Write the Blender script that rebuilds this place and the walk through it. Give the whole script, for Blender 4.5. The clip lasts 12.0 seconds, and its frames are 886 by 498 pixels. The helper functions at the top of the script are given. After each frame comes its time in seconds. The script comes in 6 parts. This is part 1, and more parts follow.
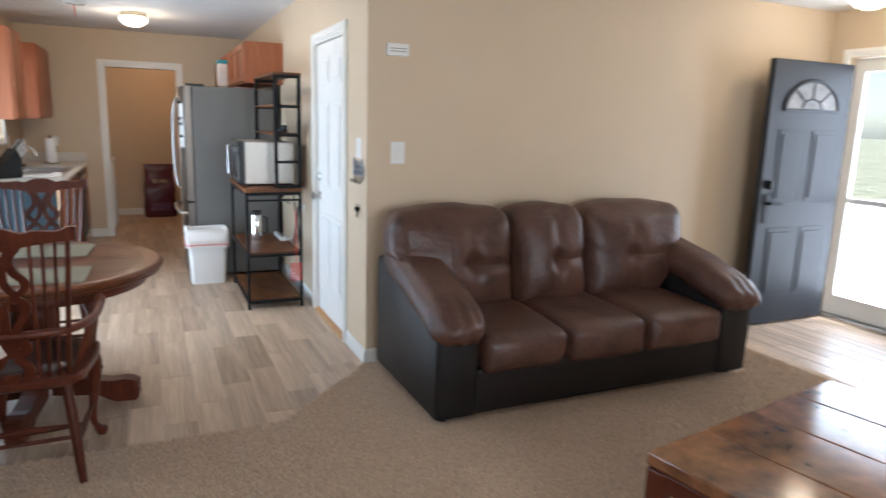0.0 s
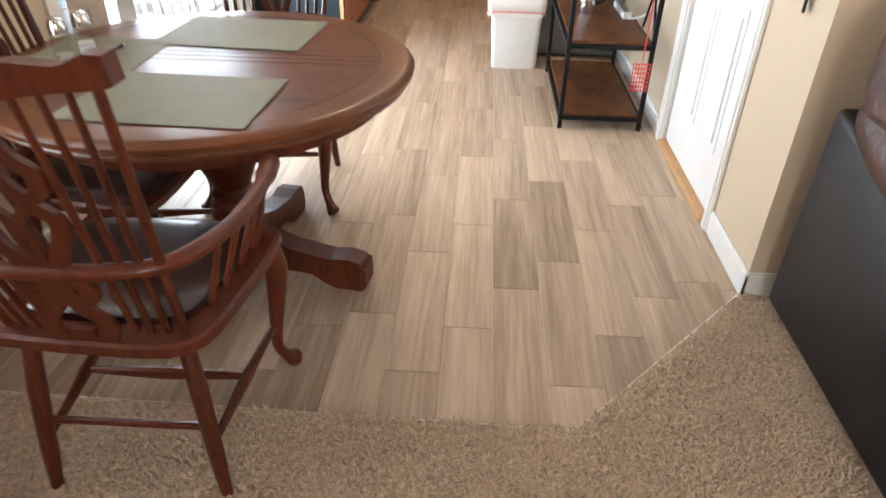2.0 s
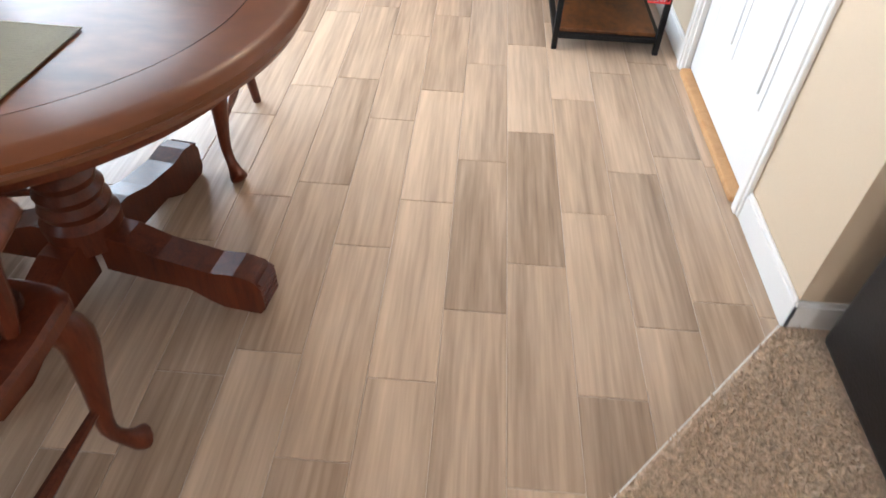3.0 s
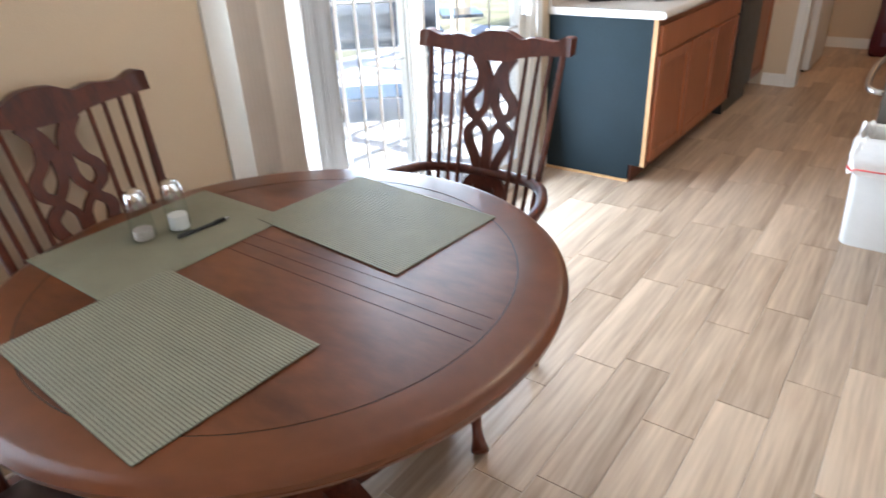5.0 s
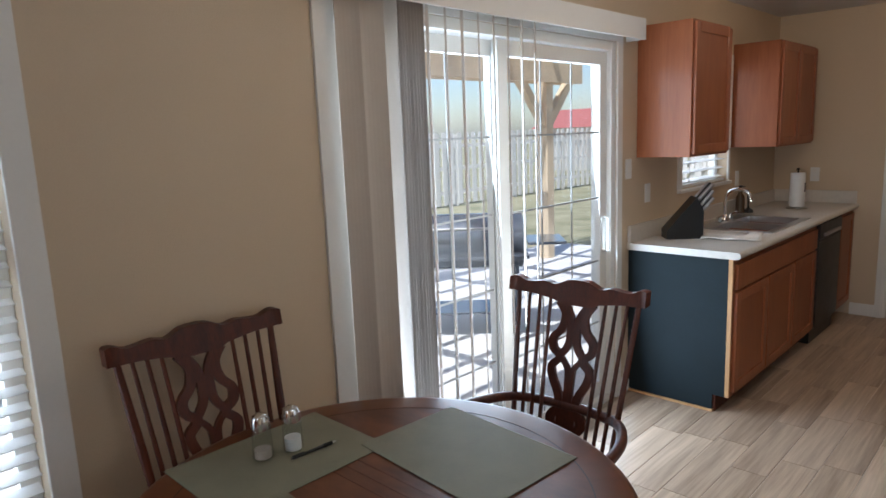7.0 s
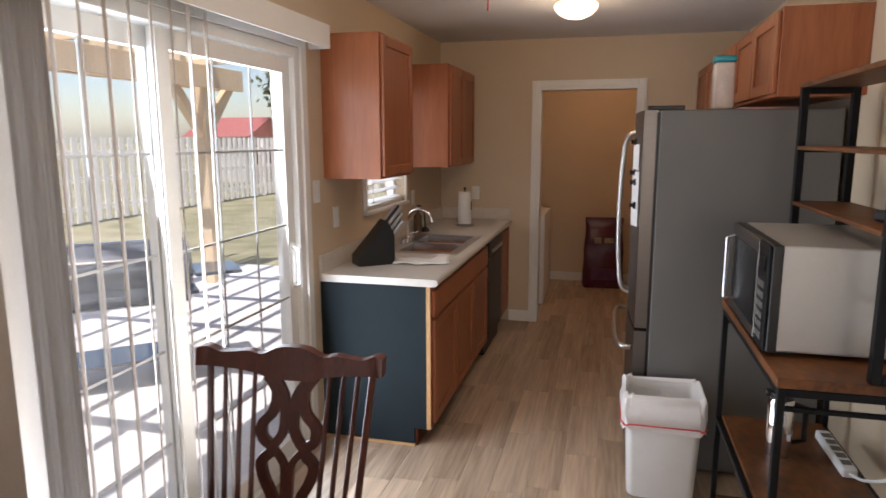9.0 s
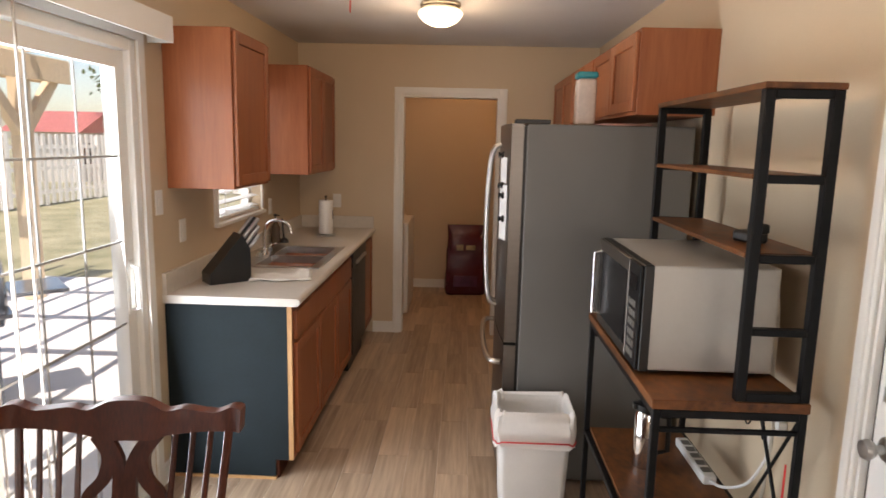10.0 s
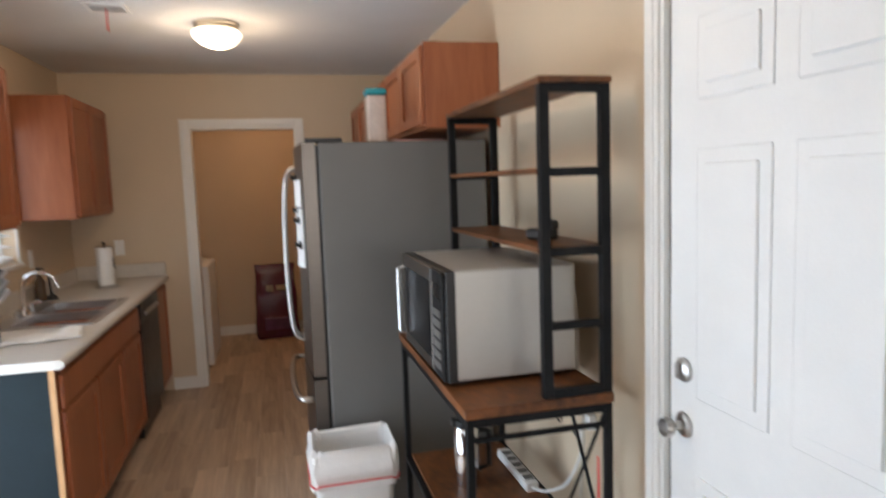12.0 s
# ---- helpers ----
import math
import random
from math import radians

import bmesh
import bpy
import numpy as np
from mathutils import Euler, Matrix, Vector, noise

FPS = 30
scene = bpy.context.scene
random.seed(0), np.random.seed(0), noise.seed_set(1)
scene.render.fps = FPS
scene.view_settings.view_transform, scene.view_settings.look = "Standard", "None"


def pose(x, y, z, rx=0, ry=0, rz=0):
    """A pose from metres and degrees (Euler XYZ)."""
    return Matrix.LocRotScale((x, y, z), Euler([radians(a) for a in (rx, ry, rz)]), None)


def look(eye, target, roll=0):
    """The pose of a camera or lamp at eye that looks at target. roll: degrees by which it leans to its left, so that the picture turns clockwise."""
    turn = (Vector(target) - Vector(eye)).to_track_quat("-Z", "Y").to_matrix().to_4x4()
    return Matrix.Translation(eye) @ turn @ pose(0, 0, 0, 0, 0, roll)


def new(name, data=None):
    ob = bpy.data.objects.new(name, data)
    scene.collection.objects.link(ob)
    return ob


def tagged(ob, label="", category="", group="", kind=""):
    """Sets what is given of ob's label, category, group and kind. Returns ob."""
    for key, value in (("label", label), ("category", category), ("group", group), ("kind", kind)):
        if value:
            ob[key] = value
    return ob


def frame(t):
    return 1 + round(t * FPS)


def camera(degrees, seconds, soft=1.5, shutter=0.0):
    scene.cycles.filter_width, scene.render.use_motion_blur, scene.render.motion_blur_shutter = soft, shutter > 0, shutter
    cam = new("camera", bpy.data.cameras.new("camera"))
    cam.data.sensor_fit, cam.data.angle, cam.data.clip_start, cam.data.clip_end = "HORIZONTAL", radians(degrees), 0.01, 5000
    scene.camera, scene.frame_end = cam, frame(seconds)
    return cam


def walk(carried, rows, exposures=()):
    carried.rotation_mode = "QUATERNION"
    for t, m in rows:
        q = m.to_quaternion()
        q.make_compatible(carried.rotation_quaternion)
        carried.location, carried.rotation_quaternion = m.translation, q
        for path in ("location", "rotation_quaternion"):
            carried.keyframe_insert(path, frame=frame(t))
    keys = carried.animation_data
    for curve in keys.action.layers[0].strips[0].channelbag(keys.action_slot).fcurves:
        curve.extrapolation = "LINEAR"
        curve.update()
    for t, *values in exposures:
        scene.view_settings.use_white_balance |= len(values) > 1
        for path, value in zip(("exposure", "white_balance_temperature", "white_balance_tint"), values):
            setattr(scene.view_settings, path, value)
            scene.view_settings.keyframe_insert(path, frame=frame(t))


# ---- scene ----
cam = camera(68.4, 12.0, shutter=0.25)
PATH = [
    (0, (0.11, -0.096, 1.493), (0.921, 1.692, 1.111), 1.7),
    (0.5, (0.171, 0.37, 1.484), (0.537, 2.299, 1.107), 1.2),
    (1, (0.271, 0.809, 1.473), (0.342, 2.755, 1.019), 0.7),
    (1.5, (0.376, 1.25, 1.5), (0.248, 3.082, 0.708), 0.0),
    (2, (0.354, 1.754, 1.345), (0.262, 3.423, 0.246), 1.0),
    (2.5, (0.418, 2.167, 1.257), (0.379, 3.671, -0.06), 2.8),
    (2.7, (0.433, 2.306, 1.238), (0.41, 3.75, -0.146), 2.8),
    (4.3, (0.632, 2.958, 1.313), (0.028, 4.293, -0.045), -1.5),
    (4.5, (0.576, 2.942, 1.34), (-0.138, 4.37, 0.135), -0.9),
    (5, (0.573, 2.853, 1.41), (-0.507, 4.259, 0.484), -2.8),
    (5.5, (0.589, 2.699, 1.495), (-0.708, 4.033, 0.76), -3.4),
    (6, (0.624, 2.669, 1.55), (-0.772, 3.984, 0.984), -2.4),
    (6.5, (0.666, 2.695, 1.587), (-0.758, 4.029, 1.149), -2.2),
    (6.7, (0.686, 2.701, 1.574), (-0.734, 4.057, 1.193), -2.2),
    (8.3, (0.405, 2.89, 1.64), (-0.42, 4.68, 1.298), -1.4),
    (8.5, (0.368, 2.956, 1.633), (-0.355, 4.79, 1.3), -1.4),
    (9, (0.285, 3.08, 1.617), (-0.204, 4.99, 1.284), -0.1),
    (9.5, (0.297, 3.212, 1.625), (-0.002, 5.162, 1.298), 1.2),
    (10, (0.22, 3.243, 1.65), (0.157, 5.216, 1.329), 1.3),
    (10.5, (0.167, 3.263, 1.642), (0.334, 5.241, 1.401), 0.7),
    (11, (0.14, 3.25, 1.652), (0.376, 5.236, 1.66), 0.0),
    (11.5, (0.143, 3.262, 1.649), (0.387, 5.245, 1.736), -1.0),
    (12, (0.313, 3.385, 1.56), (0.796, 5.315, 1.354), -2.0),
]
EXPOSURES = [(0.0, 0.74, 5550, 8), (0.5, 0.80, 5750, 9), (1.0, 0.74, 5700, 9), (1.5, 0.95, 5550, 10), (2.0, 1.26, 6300, 11), (2.5, 1.40, 6100, 12), (4.5, 1.18, 6000, 10), (5.0, 1.12, 5700, 9), (5.5, 0.76, 5500, 9), (6.0, 0.25, 5500, 9), (6.5, -0.06, 5600, 9), (8.5, -0.02, 6200, 17), (9.5, 0.14, 6800, 18), (10.5, 0.38, 7100, 17), (11.5, 0.13, 6600, 14), (12.0, 0.38, 6100, 12)]
walk(cam, [(t, look(eye, target, roll)) for t, eye, target, roll in PATH], EXPOSURES)

# ---- world, sun and exposure ----
world = bpy.data.worlds.new("sky")
scene.world = world
world.use_nodes = True
wn, wl = world.node_tree.nodes, world.node_tree.links
wn.clear()
sky = wn.new("ShaderNodeTexSky")
sky.sky_type = "NISHITA"
sky.sun_disc = False
sky.sun_elevation = radians(62)
sky.sun_rotation = radians(162)
back = wn.new("ShaderNodeBackground")
back.inputs["Strength"].default_value = 0.15
wout = wn.new("ShaderNodeOutputWorld")
wl.new(sky.outputs[0], back.inputs[0])
wl.new(back.outputs[0], wout.inputs[0])
sun = bpy.data.lights.new("sun", "SUN")
sun.energy, sun.angle, sun.color = 5.0, radians(0.5), (1.0, 0.95, 0.88)
sun_ob = new("sun", sun)
sun_ob.matrix_world = look((2, -6, 12), (0, 0, 0))


def lamp(name, x, y, z, watts, tone, radius=0.11):
    d = bpy.data.lights.new(name, "POINT")
    d.energy, d.shadow_soft_size, d.color = watts, radius, tone
    o = new(name, d)
    o.location = (x, y, z)
    return o


# the last lamp is unseen, added for the laundry's warm light
LAMPS = [(0.05, 7.15), (0.08, 4.87), (4.55, 2.92), (0.2, 9.75)]
for (lx, ly), watts, tone in zip(LAMPS, (7.2, 9.0, 6.0, 5.5), ((1.0, 0.73, 0.46), (1.0, 0.70, 0.42), (1.0, 0.76, 0.50), (1.0, 0.55, 0.27))):
    lamp("lamp_bulb", lx, ly, 2.27, watts, tone)


def daylight(name, eye, target, w, h, watts, tone=(0.86, 0.93, 1.0)):
    """Sky light standing in an opening."""
    d = bpy.data.lights.new(name, "AREA")
    d.shape, d.size, d.size_y, d.energy, d.color = "RECTANGLE", w, h, watts, tone
    o = new(name, d)
    o.matrix_world = look(eye, target)
    return o


daylight("daylight_front_door", (5.32, 2.96, 1.05), (0, 2.96, 1.0), 0.9, 1.9, 28, (0.96, 0.96, 0.97))
daylight("daylight_dining_window", (-1.40, 2.66, 1.34), (5, 2.66, 1.2), 0.95, 1.5, 21)
daylight("daylight_patio_door", (-1.215, 5.14, 1.05), (5, 5.14, 1.9), 1.8, 1.95, 64, (0.78, 0.90, 1.0))
daylight("daylight_kitchen_window", (-1.40, 7.3, 1.6), (5, 7.3, 1.5), 0.75, 0.8, 6)
# added for an unseen window; its strength lifts sofa and carpet
daylight("daylight_unseen_window", (1.5, -2.8, 1.42), (1.5, 5, 1.2), 2.1, 1.3, 62, (1.0, 0.95, 0.90))

# ---- building helpers ----


def part(name, bm, material, parent=None, label="", smooth=False):
    """One mesh object from a bmesh, under a thing or a part."""
    me = bpy.data.meshes.new(name)
    bmesh.ops.recalc_face_normals(bm, faces=bm.faces[:])
    if smooth:
        for f in bm.faces:
            f.smooth = True
    bm.to_mesh(me)
    bm.free()
    me.materials.append(material)
    ob = new(name, me)
    if smooth:
        me.set_sharp_from_angle(angle=radians(38))
    if parent:
        ob.parent = parent
    if label:
        ob["label"] = label
    return ob


def thing(name, label, category, m=None, group=""):
    ob = new(name)
    ob.empty_display_size = 0.1
    if m is not None:
        ob.matrix_basis = m
    return tagged(ob, label, category, group)


def structure(name, bm, material, label, category, smooth=False):
    return tagged(part(name, bm, material, smooth=smooth), label, category, kind="structure")


def box(bm, x0, x1, y0, y1, z0, z1, bevel=0.0, seg=2):
    vs = bmesh.ops.create_cube(bm, size=1.0)["verts"]
    m = Matrix.Translation(((x0 + x1) / 2, (y0 + y1) / 2, (z0 + z1) / 2)) @ Matrix.Diagonal((abs(x1 - x0), abs(y1 - y0), abs(z1 - z0), 1))
    bmesh.ops.transform(bm, matrix=m, verts=vs)
    if bevel:
        es = list({e for v in vs for e in v.link_edges})
        bmesh.ops.bevel(bm, geom=es, offset=bevel, segments=seg, affect="EDGES", profile=0.5)
    return bm


def B(*a, **k):
    return box(bmesh.new(), *a, **k)


def boxes(*specs):
    bm = bmesh.new()
    for s in specs:
        box(bm, *s)
    return bm


def tube(bm, pts, radii, seg=10, caps=True):
    """A round bar through pts; radii: one for all or one each."""
    pts = [Vector(p) for p in pts]
    if not isinstance(radii, (list, tuple)):
        radii = [radii] * len(pts)
    rings = []
    side = None
    for i, p in enumerate(pts):
        d = (pts[min(i + 1, len(pts) - 1)] - pts[max(i - 1, 0)]).normalized()
        if side is None:
            side = d.orthogonal().normalized()
        side = (side - d * side.dot(d)).normalized()
        up = d.cross(side)
        rings.append([bm.verts.new(p + (side * math.cos(a) + up * math.sin(a)) * radii[i]) for a in [2 * math.pi * k / seg for k in range(seg)]])
    for a, b in zip(rings, rings[1:]):
        for k in range(seg):
            bm.faces.new((a[k], a[(k + 1) % seg], b[(k + 1) % seg], b[k]))
    if caps:
        bm.faces.new(rings[0][::-1])
        bm.faces.new(rings[-1])
    return bm


def lathe(bm, profile, seg=32, cx=0.0, cy=0.0):
    """A turned shape about the upright through (cx, cy); profile: (radius, z) from bottom to top."""
    rings = []
    for r, z in profile:
        if r < 1e-5:
            rings.append([bm.verts.new((cx, cy, z))])
        else:
            rings.append([bm.verts.new((cx + r * math.cos(2 * math.pi * k / seg), cy + r * math.sin(2 * math.pi * k / seg), z)) for k in range(seg)])
    for a, b in zip(rings, rings[1:]):
        for k in range(seg):
            q = (k + 1) % seg
            if len(a) == 1 and len(b) == 1:
                continue
            if len(a) == 1:
                bm.faces.new((a[0], b[q], b[k]))
            elif len(b) == 1:
                bm.faces.new((a[k], a[q], b[0]))
            else:
                bm.faces.new((a[k], a[q], b[q], b[k]))
    return bm


def prism(bm, outline, d0, d1, m=None):
    """An outline in the x-z plane, thick from y = d0 to d1, then moved by m."""
    a = [bm.verts.new((x, d0, z)) for x, z in outline]
    b = [bm.verts.new((x, d1, z)) for x, z in outline]
    bm.faces.new(a)
    bm.faces.new(b[::-1])
    n = len(a)
    for k in range(n):
        bm.faces.new((a[k], b[k], b[(k + 1) % n], a[(k + 1) % n]))
    if m is not None:
        bmesh.ops.transform(bm, matrix=m, verts=a + b)
    return bm


def spline(pts, n=6):
    """A smooth line through 2D or 3D points."""
    pts = [Vector(p) for p in pts]
    out = []
    for i in range(len(pts) - 1):
        p0, p1, p2, p3 = pts[max(i - 1, 0)], pts[i], pts[i + 1], pts[min(i + 2, len(pts) - 1)]
        for k in range(n):
            t = k / n
            out.append(0.5 * (2 * p1 + (p2 - p0) * t + (2 * p0 - 5 * p1 + 4 * p2 - p3) * t * t + (3 * p1 - p0 - 3 * p2 + p3) * t ** 3))
    return out + [pts[-1]]


# ---- materials ----


def mat(name, rgb, rough=0.6, metal=0.0, vary=0.12, scale=6.0, fine=60.0, bump=0.0, bump_scale=None, rgb2=None, per_object=0.0, coat=0.0, spec=0.5, stretch=(1, 1, 1), patchy=0.08):
    """A surface with two scales of variation in colour and roughness, and a fine relief."""
    m = bpy.data.materials.new(name)
    m.use_nodes = True
    n, l = m.node_tree.nodes, m.node_tree.links
    p = n["Principled BSDF"]
    tc = n.new("ShaderNodeTexCoord")
    mp = n.new("ShaderNodeMapping")
    mp.inputs["Scale"].default_value = stretch
    l.new(tc.outputs["Object"], mp.inputs["Vector"])
    a, b = n.new("ShaderNodeTexNoise"), n.new("ShaderNodeTexNoise")
    a.inputs["Scale"].default_value, a.inputs["Detail"].default_value = scale, 4
    b.inputs["Scale"].default_value, b.inputs["Detail"].default_value = fine, 3
    for t in (a, b):
        l.new(mp.outputs[0], t.inputs["Vector"])
    mix = n.new("ShaderNodeMath")
    mix.operation = "MULTIPLY_ADD"
    mix.inputs[1].default_value = 0.35
    l.new(b.outputs["Fac"], mix.inputs[0])
    sc = n.new("ShaderNodeMath")
    sc.operation = "MULTIPLY"
    sc.inputs[1].default_value = 0.65
    l.new(a.outputs["Fac"], sc.inputs[0])
    l.new(sc.outputs[0], mix.inputs[2])
    fac = mix.outputs[0]
    if per_object:
        oi = n.new("ShaderNodeObjectInfo")
        ad = n.new("ShaderNodeMath")
        ad.operation = "MULTIPLY_ADD"
        ad.inputs[1].default_value = per_object
        l.new(oi.outputs["Random"], ad.inputs[0])
        l.new(fac, ad.inputs[2])
        s2 = n.new("ShaderNodeMath")
        s2.operation = "SUBTRACT"
        s2.inputs[1].default_value = per_object / 2
        l.new(ad.outputs[0], s2.inputs[0])
        fac = s2.outputs[0]
    ramp = n.new("ShaderNodeValToRGB")
    c1 = [c * (1 - vary) for c in rgb]
    c2 = [min(1, c * (1 + vary)) for c in rgb] if rgb2 is None else list(rgb2)
    ramp.color_ramp.elements[0].position, ramp.color_ramp.elements[1].position = 0.3, 0.7
    ramp.color_ramp.elements[0].color = (*c1, 1)
    ramp.color_ramp.elements[1].color = (*c2, 1)
    l.new(fac, ramp.inputs[0])
    l.new(ramp.outputs[0], p.inputs["Base Color"])
    rr = n.new("ShaderNodeMapRange")
    rr.inputs["To Min"].default_value, rr.inputs["To Max"].default_value = max(0.02, rough - patchy), min(1, rough + patchy)
    l.new(mix.outputs[0], rr.inputs["Value"])
    l.new(rr.outputs[0], p.inputs["Roughness"])
    p.inputs["Metallic"].default_value = metal
    p.inputs["Coat Weight"].default_value = coat
    p.inputs["Coat Roughness"].default_value = 0.12
    p.inputs["Specular IOR Level"].default_value = spec
    if bump:
        t = n.new("ShaderNodeTexNoise")
        t.inputs["Scale"].default_value, t.inputs["Detail"].default_value = bump_scale or fine, 4
        l.new(mp.outputs[0], t.inputs["Vector"])
        bp = n.new("ShaderNodeBump")
        bp.inputs["Strength"].default_value, bp.inputs["Distance"].default_value = bump, 0.01
        l.new(t.outputs["Fac"], bp.inputs["Height"])
        l.new(bp.outputs[0], p.inputs["Normal"])
    return m


def wood(name, dark, light, rough=0.35, axis=(12, 12, 1.2), coat=0.3, per_object=0.25, grain=9.0, spec=0.3):
    """Stained wood: streaks along the grain with fine pores."""
    m = bpy.data.materials.new(name)
    m.use_nodes = True
    n, l = m.node_tree.nodes, m.node_tree.links
    p = n["Principled BSDF"]
    tc, mp = n.new("ShaderNodeTexCoord"), n.new("ShaderNodeMapping")
    mp.inputs["Scale"].default_value = axis
    oi = n.new("ShaderNodeObjectInfo")
    sh = n.new("ShaderNodeVectorMath")
    sh.operation = "SCALE"
    sh.inputs[0].default_value = (3.1, 7.7, 5.3)
    l.new(oi.outputs["Random"], sh.inputs["Scale"])
    l.new(sh.outputs[0], mp.inputs["Location"])
    l.new(tc.outputs["Object"], mp.inputs["Vector"])
    a, b = n.new("ShaderNodeTexNoise"), n.new("ShaderNodeTexNoise")
    a.inputs["Scale"].default_value, a.inputs["Detail"].default_value, a.inputs["Distortion"].default_value = grain * 0.25, 5, 1.2
    b.inputs["Scale"].default_value, b.inputs["Detail"].default_value = grain * 2.0, 6
    for t in (a, b):
        l.new(mp.outputs[0], t.inputs["Vector"])
    m1 = n.new("ShaderNodeMath")
    m1.operation = "MULTIPLY_ADD"
    m1.inputs[1].default_value = 0.45
    l.new(b.outputs["Fac"], m1.inputs[0])
    m2 = n.new("ShaderNodeMath")
    m2.operation = "MULTIPLY"
    m2.inputs[1].default_value = 0.55
    l.new(a.outputs["Fac"], m2.inputs[0])
    l.new(m2.outputs[0], m1.inputs[2])
    m3 = n.new("ShaderNodeMath")
    m3.operation = "MULTIPLY_ADD"
    m3.inputs[1].default_value = per_object
    l.new(oi.outputs["Random"], m3.inputs[0])
    l.new(m1.outputs[0], m3.inputs[2])
    ramp = n.new("ShaderNodeValToRGB")
    ramp.color_ramp.elements[0].position, ramp.color_ramp.elements[1].position = 0.32, 0.72 + per_object * 0.5
    ramp.color_ramp.elements[0].color, ramp.color_ramp.elements[1].color = (*dark, 1), (*light, 1)
    l.new(m3.outputs[0], ramp.inputs[0])
    l.new(ramp.outputs[0], p.inputs["Base Color"])
    rr = n.new("ShaderNodeMapRange")
    rr.inputs["To Min"].default_value, rr.inputs["To Max"].default_value = rough - 0.06, rough + 0.1
    l.new(b.outputs["Fac"], rr.inputs["Value"])
    l.new(rr.outputs[0], p.inputs["Roughness"])
    p.inputs["Coat Weight"].default_value, p.inputs["Coat Roughness"].default_value = coat, 0.15
    p.inputs["Specular IOR Level"].default_value = spec
    bp = n.new("ShaderNodeBump")
    bp.inputs["Strength"].default_value, bp.inputs["Distance"].default_value = 0.12, 0.003
    l.new(b.outputs["Fac"], bp.inputs["Height"])
    l.new(bp.outputs[0], p.inputs["Normal"])
    return m


def glow(name, rgb, strength):
    m = bpy.data.materials.new(name)
    m.use_nodes = True
    p = m.node_tree.nodes["Principled BSDF"]
    p.inputs["Base Color"].default_value = (0.9, 0.88, 0.82, 1)
    p.inputs["Emission Color"].default_value = (*rgb, 1)
    p.inputs["Emission Strength"].default_value = strength
    return m


def clear(name, tint=(1, 1, 1), rough=0.02, gloss=0.12):
    """Thin glass: lets light straight through, with a gloss that grows at a slant."""
    m = bpy.data.materials.new(name)
    m.use_nodes = True
    n, l = m.node_tree.nodes, m.node_tree.links
    n.remove(n["Principled BSDF"])
    tr, gl, mx, fr = n.new("ShaderNodeBsdfTransparent"), n.new("ShaderNodeBsdfGlossy"), n.new("ShaderNodeMixShader"), n.new("ShaderNodeLayerWeight")
    tr.inputs[0].default_value = (*tint, 1)
    gl.inputs["Roughness"].default_value = rough
    pw, ml = n.new("ShaderNodeMath"), n.new("ShaderNodeMath")
    pw.operation, ml.operation = "POWER", "MULTIPLY_ADD"
    pw.inputs[1].default_value, ml.inputs[1].default_value, ml.inputs[2].default_value = 4.0, 0.5, 0.03
    l.new(fr.outputs["Facing"], pw.inputs[0])
    l.new(pw.outputs[0], ml.inputs[0])
    l.new(ml.outputs[0], mx.inputs[0])
    l.new(tr.outputs[0], mx.inputs[1])
    l.new(gl.outputs[0], mx.inputs[2])
    l.new(mx.outputs[0], n["Material Output"].inputs[0])
    return m


WALL = mat("wall_paint", (0.60, 0.48, 0.335), 0.55, vary=0.04, scale=2.0, fine=180, bump=0.12, bump_scale=220)
CEIL = mat("ceiling_paint", (0.72, 0.72, 0.71), 0.9, vary=0.04, scale=3, fine=120, bump=0.5, bump_scale=75)
WHITE = mat("white_trim_paint", (0.78, 0.77, 0.73), 0.4, vary=0.03, scale=5, fine=90, bump=0.03)
DOORWHITE = mat("white_door_paint", (0.78, 0.78, 0.76), 0.35, vary=0.03, scale=8, fine=140, bump=0.06, bump_scale=120)
CARPET = mat("beige_carpet", (0.66, 0.515, 0.375), 0.95, vary=0.36, scale=75, fine=260, bump=1.0, bump_scale=170, spec=0.1)
GROUT = mat("grey_grout", (0.60, 0.51, 0.42), 0.9, vary=0.1, scale=20)
TILE = wood("wood_look_tile", (0.205, 0.138, 0.090), (0.64, 0.49, 0.355), 0.36, (11, 0.55, 11), 0.0, 0.22, 3.4, 0.4)
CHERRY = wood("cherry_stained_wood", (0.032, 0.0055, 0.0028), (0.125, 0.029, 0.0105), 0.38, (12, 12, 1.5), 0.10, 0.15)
TABLETOP = mat("polished_table_wood", (0.095, 0.030, 0.012), 0.33, vary=0.42, scale=2.6, fine=16, rgb2=(0.18, 0.060, 0.022), coat=0.0, spec=0.35, stretch=(1, 2.2, 1), patchy=0.0)
TABLEEDGE = mat("table_edge_wood", (0.125, 0.042, 0.016), 0.28, vary=0.25, scale=5, fine=24, coat=0.0, spec=0.35, stretch=(1, 1, 3), patchy=0.0)
CABINET = wood("maple_cabinet_wood", (0.215, 0.060, 0.022), (0.38, 0.13, 0.052), 0.42, (9, 9, 0.8), 0.2, 0.2, 5)
LEATHER = mat("brown_leather", (0.074, 0.033, 0.022), 0.43, vary=0.5, scale=5, fine=26, bump=0.45, bump_scale=34, spec=0.45)
VINYL = mat("black_vinyl", (0.009, 0.008, 0.008), 0.45, vary=0.3, scale=8, bump=0.1, bump_scale=150, spec=0.4)
BLACKM = mat("black_painted_steel", (0.0045, 0.0045, 0.005), 0.5, vary=0.3, scale=20, bump=0.04, spec=0.2)
RUSTIC = wood("rustic_brown_board", (0.022, 0.008, 0.003), (0.23, 0.085, 0.026), 0.45, (4, 2.2, 4), 0.0, 0.05, 5)
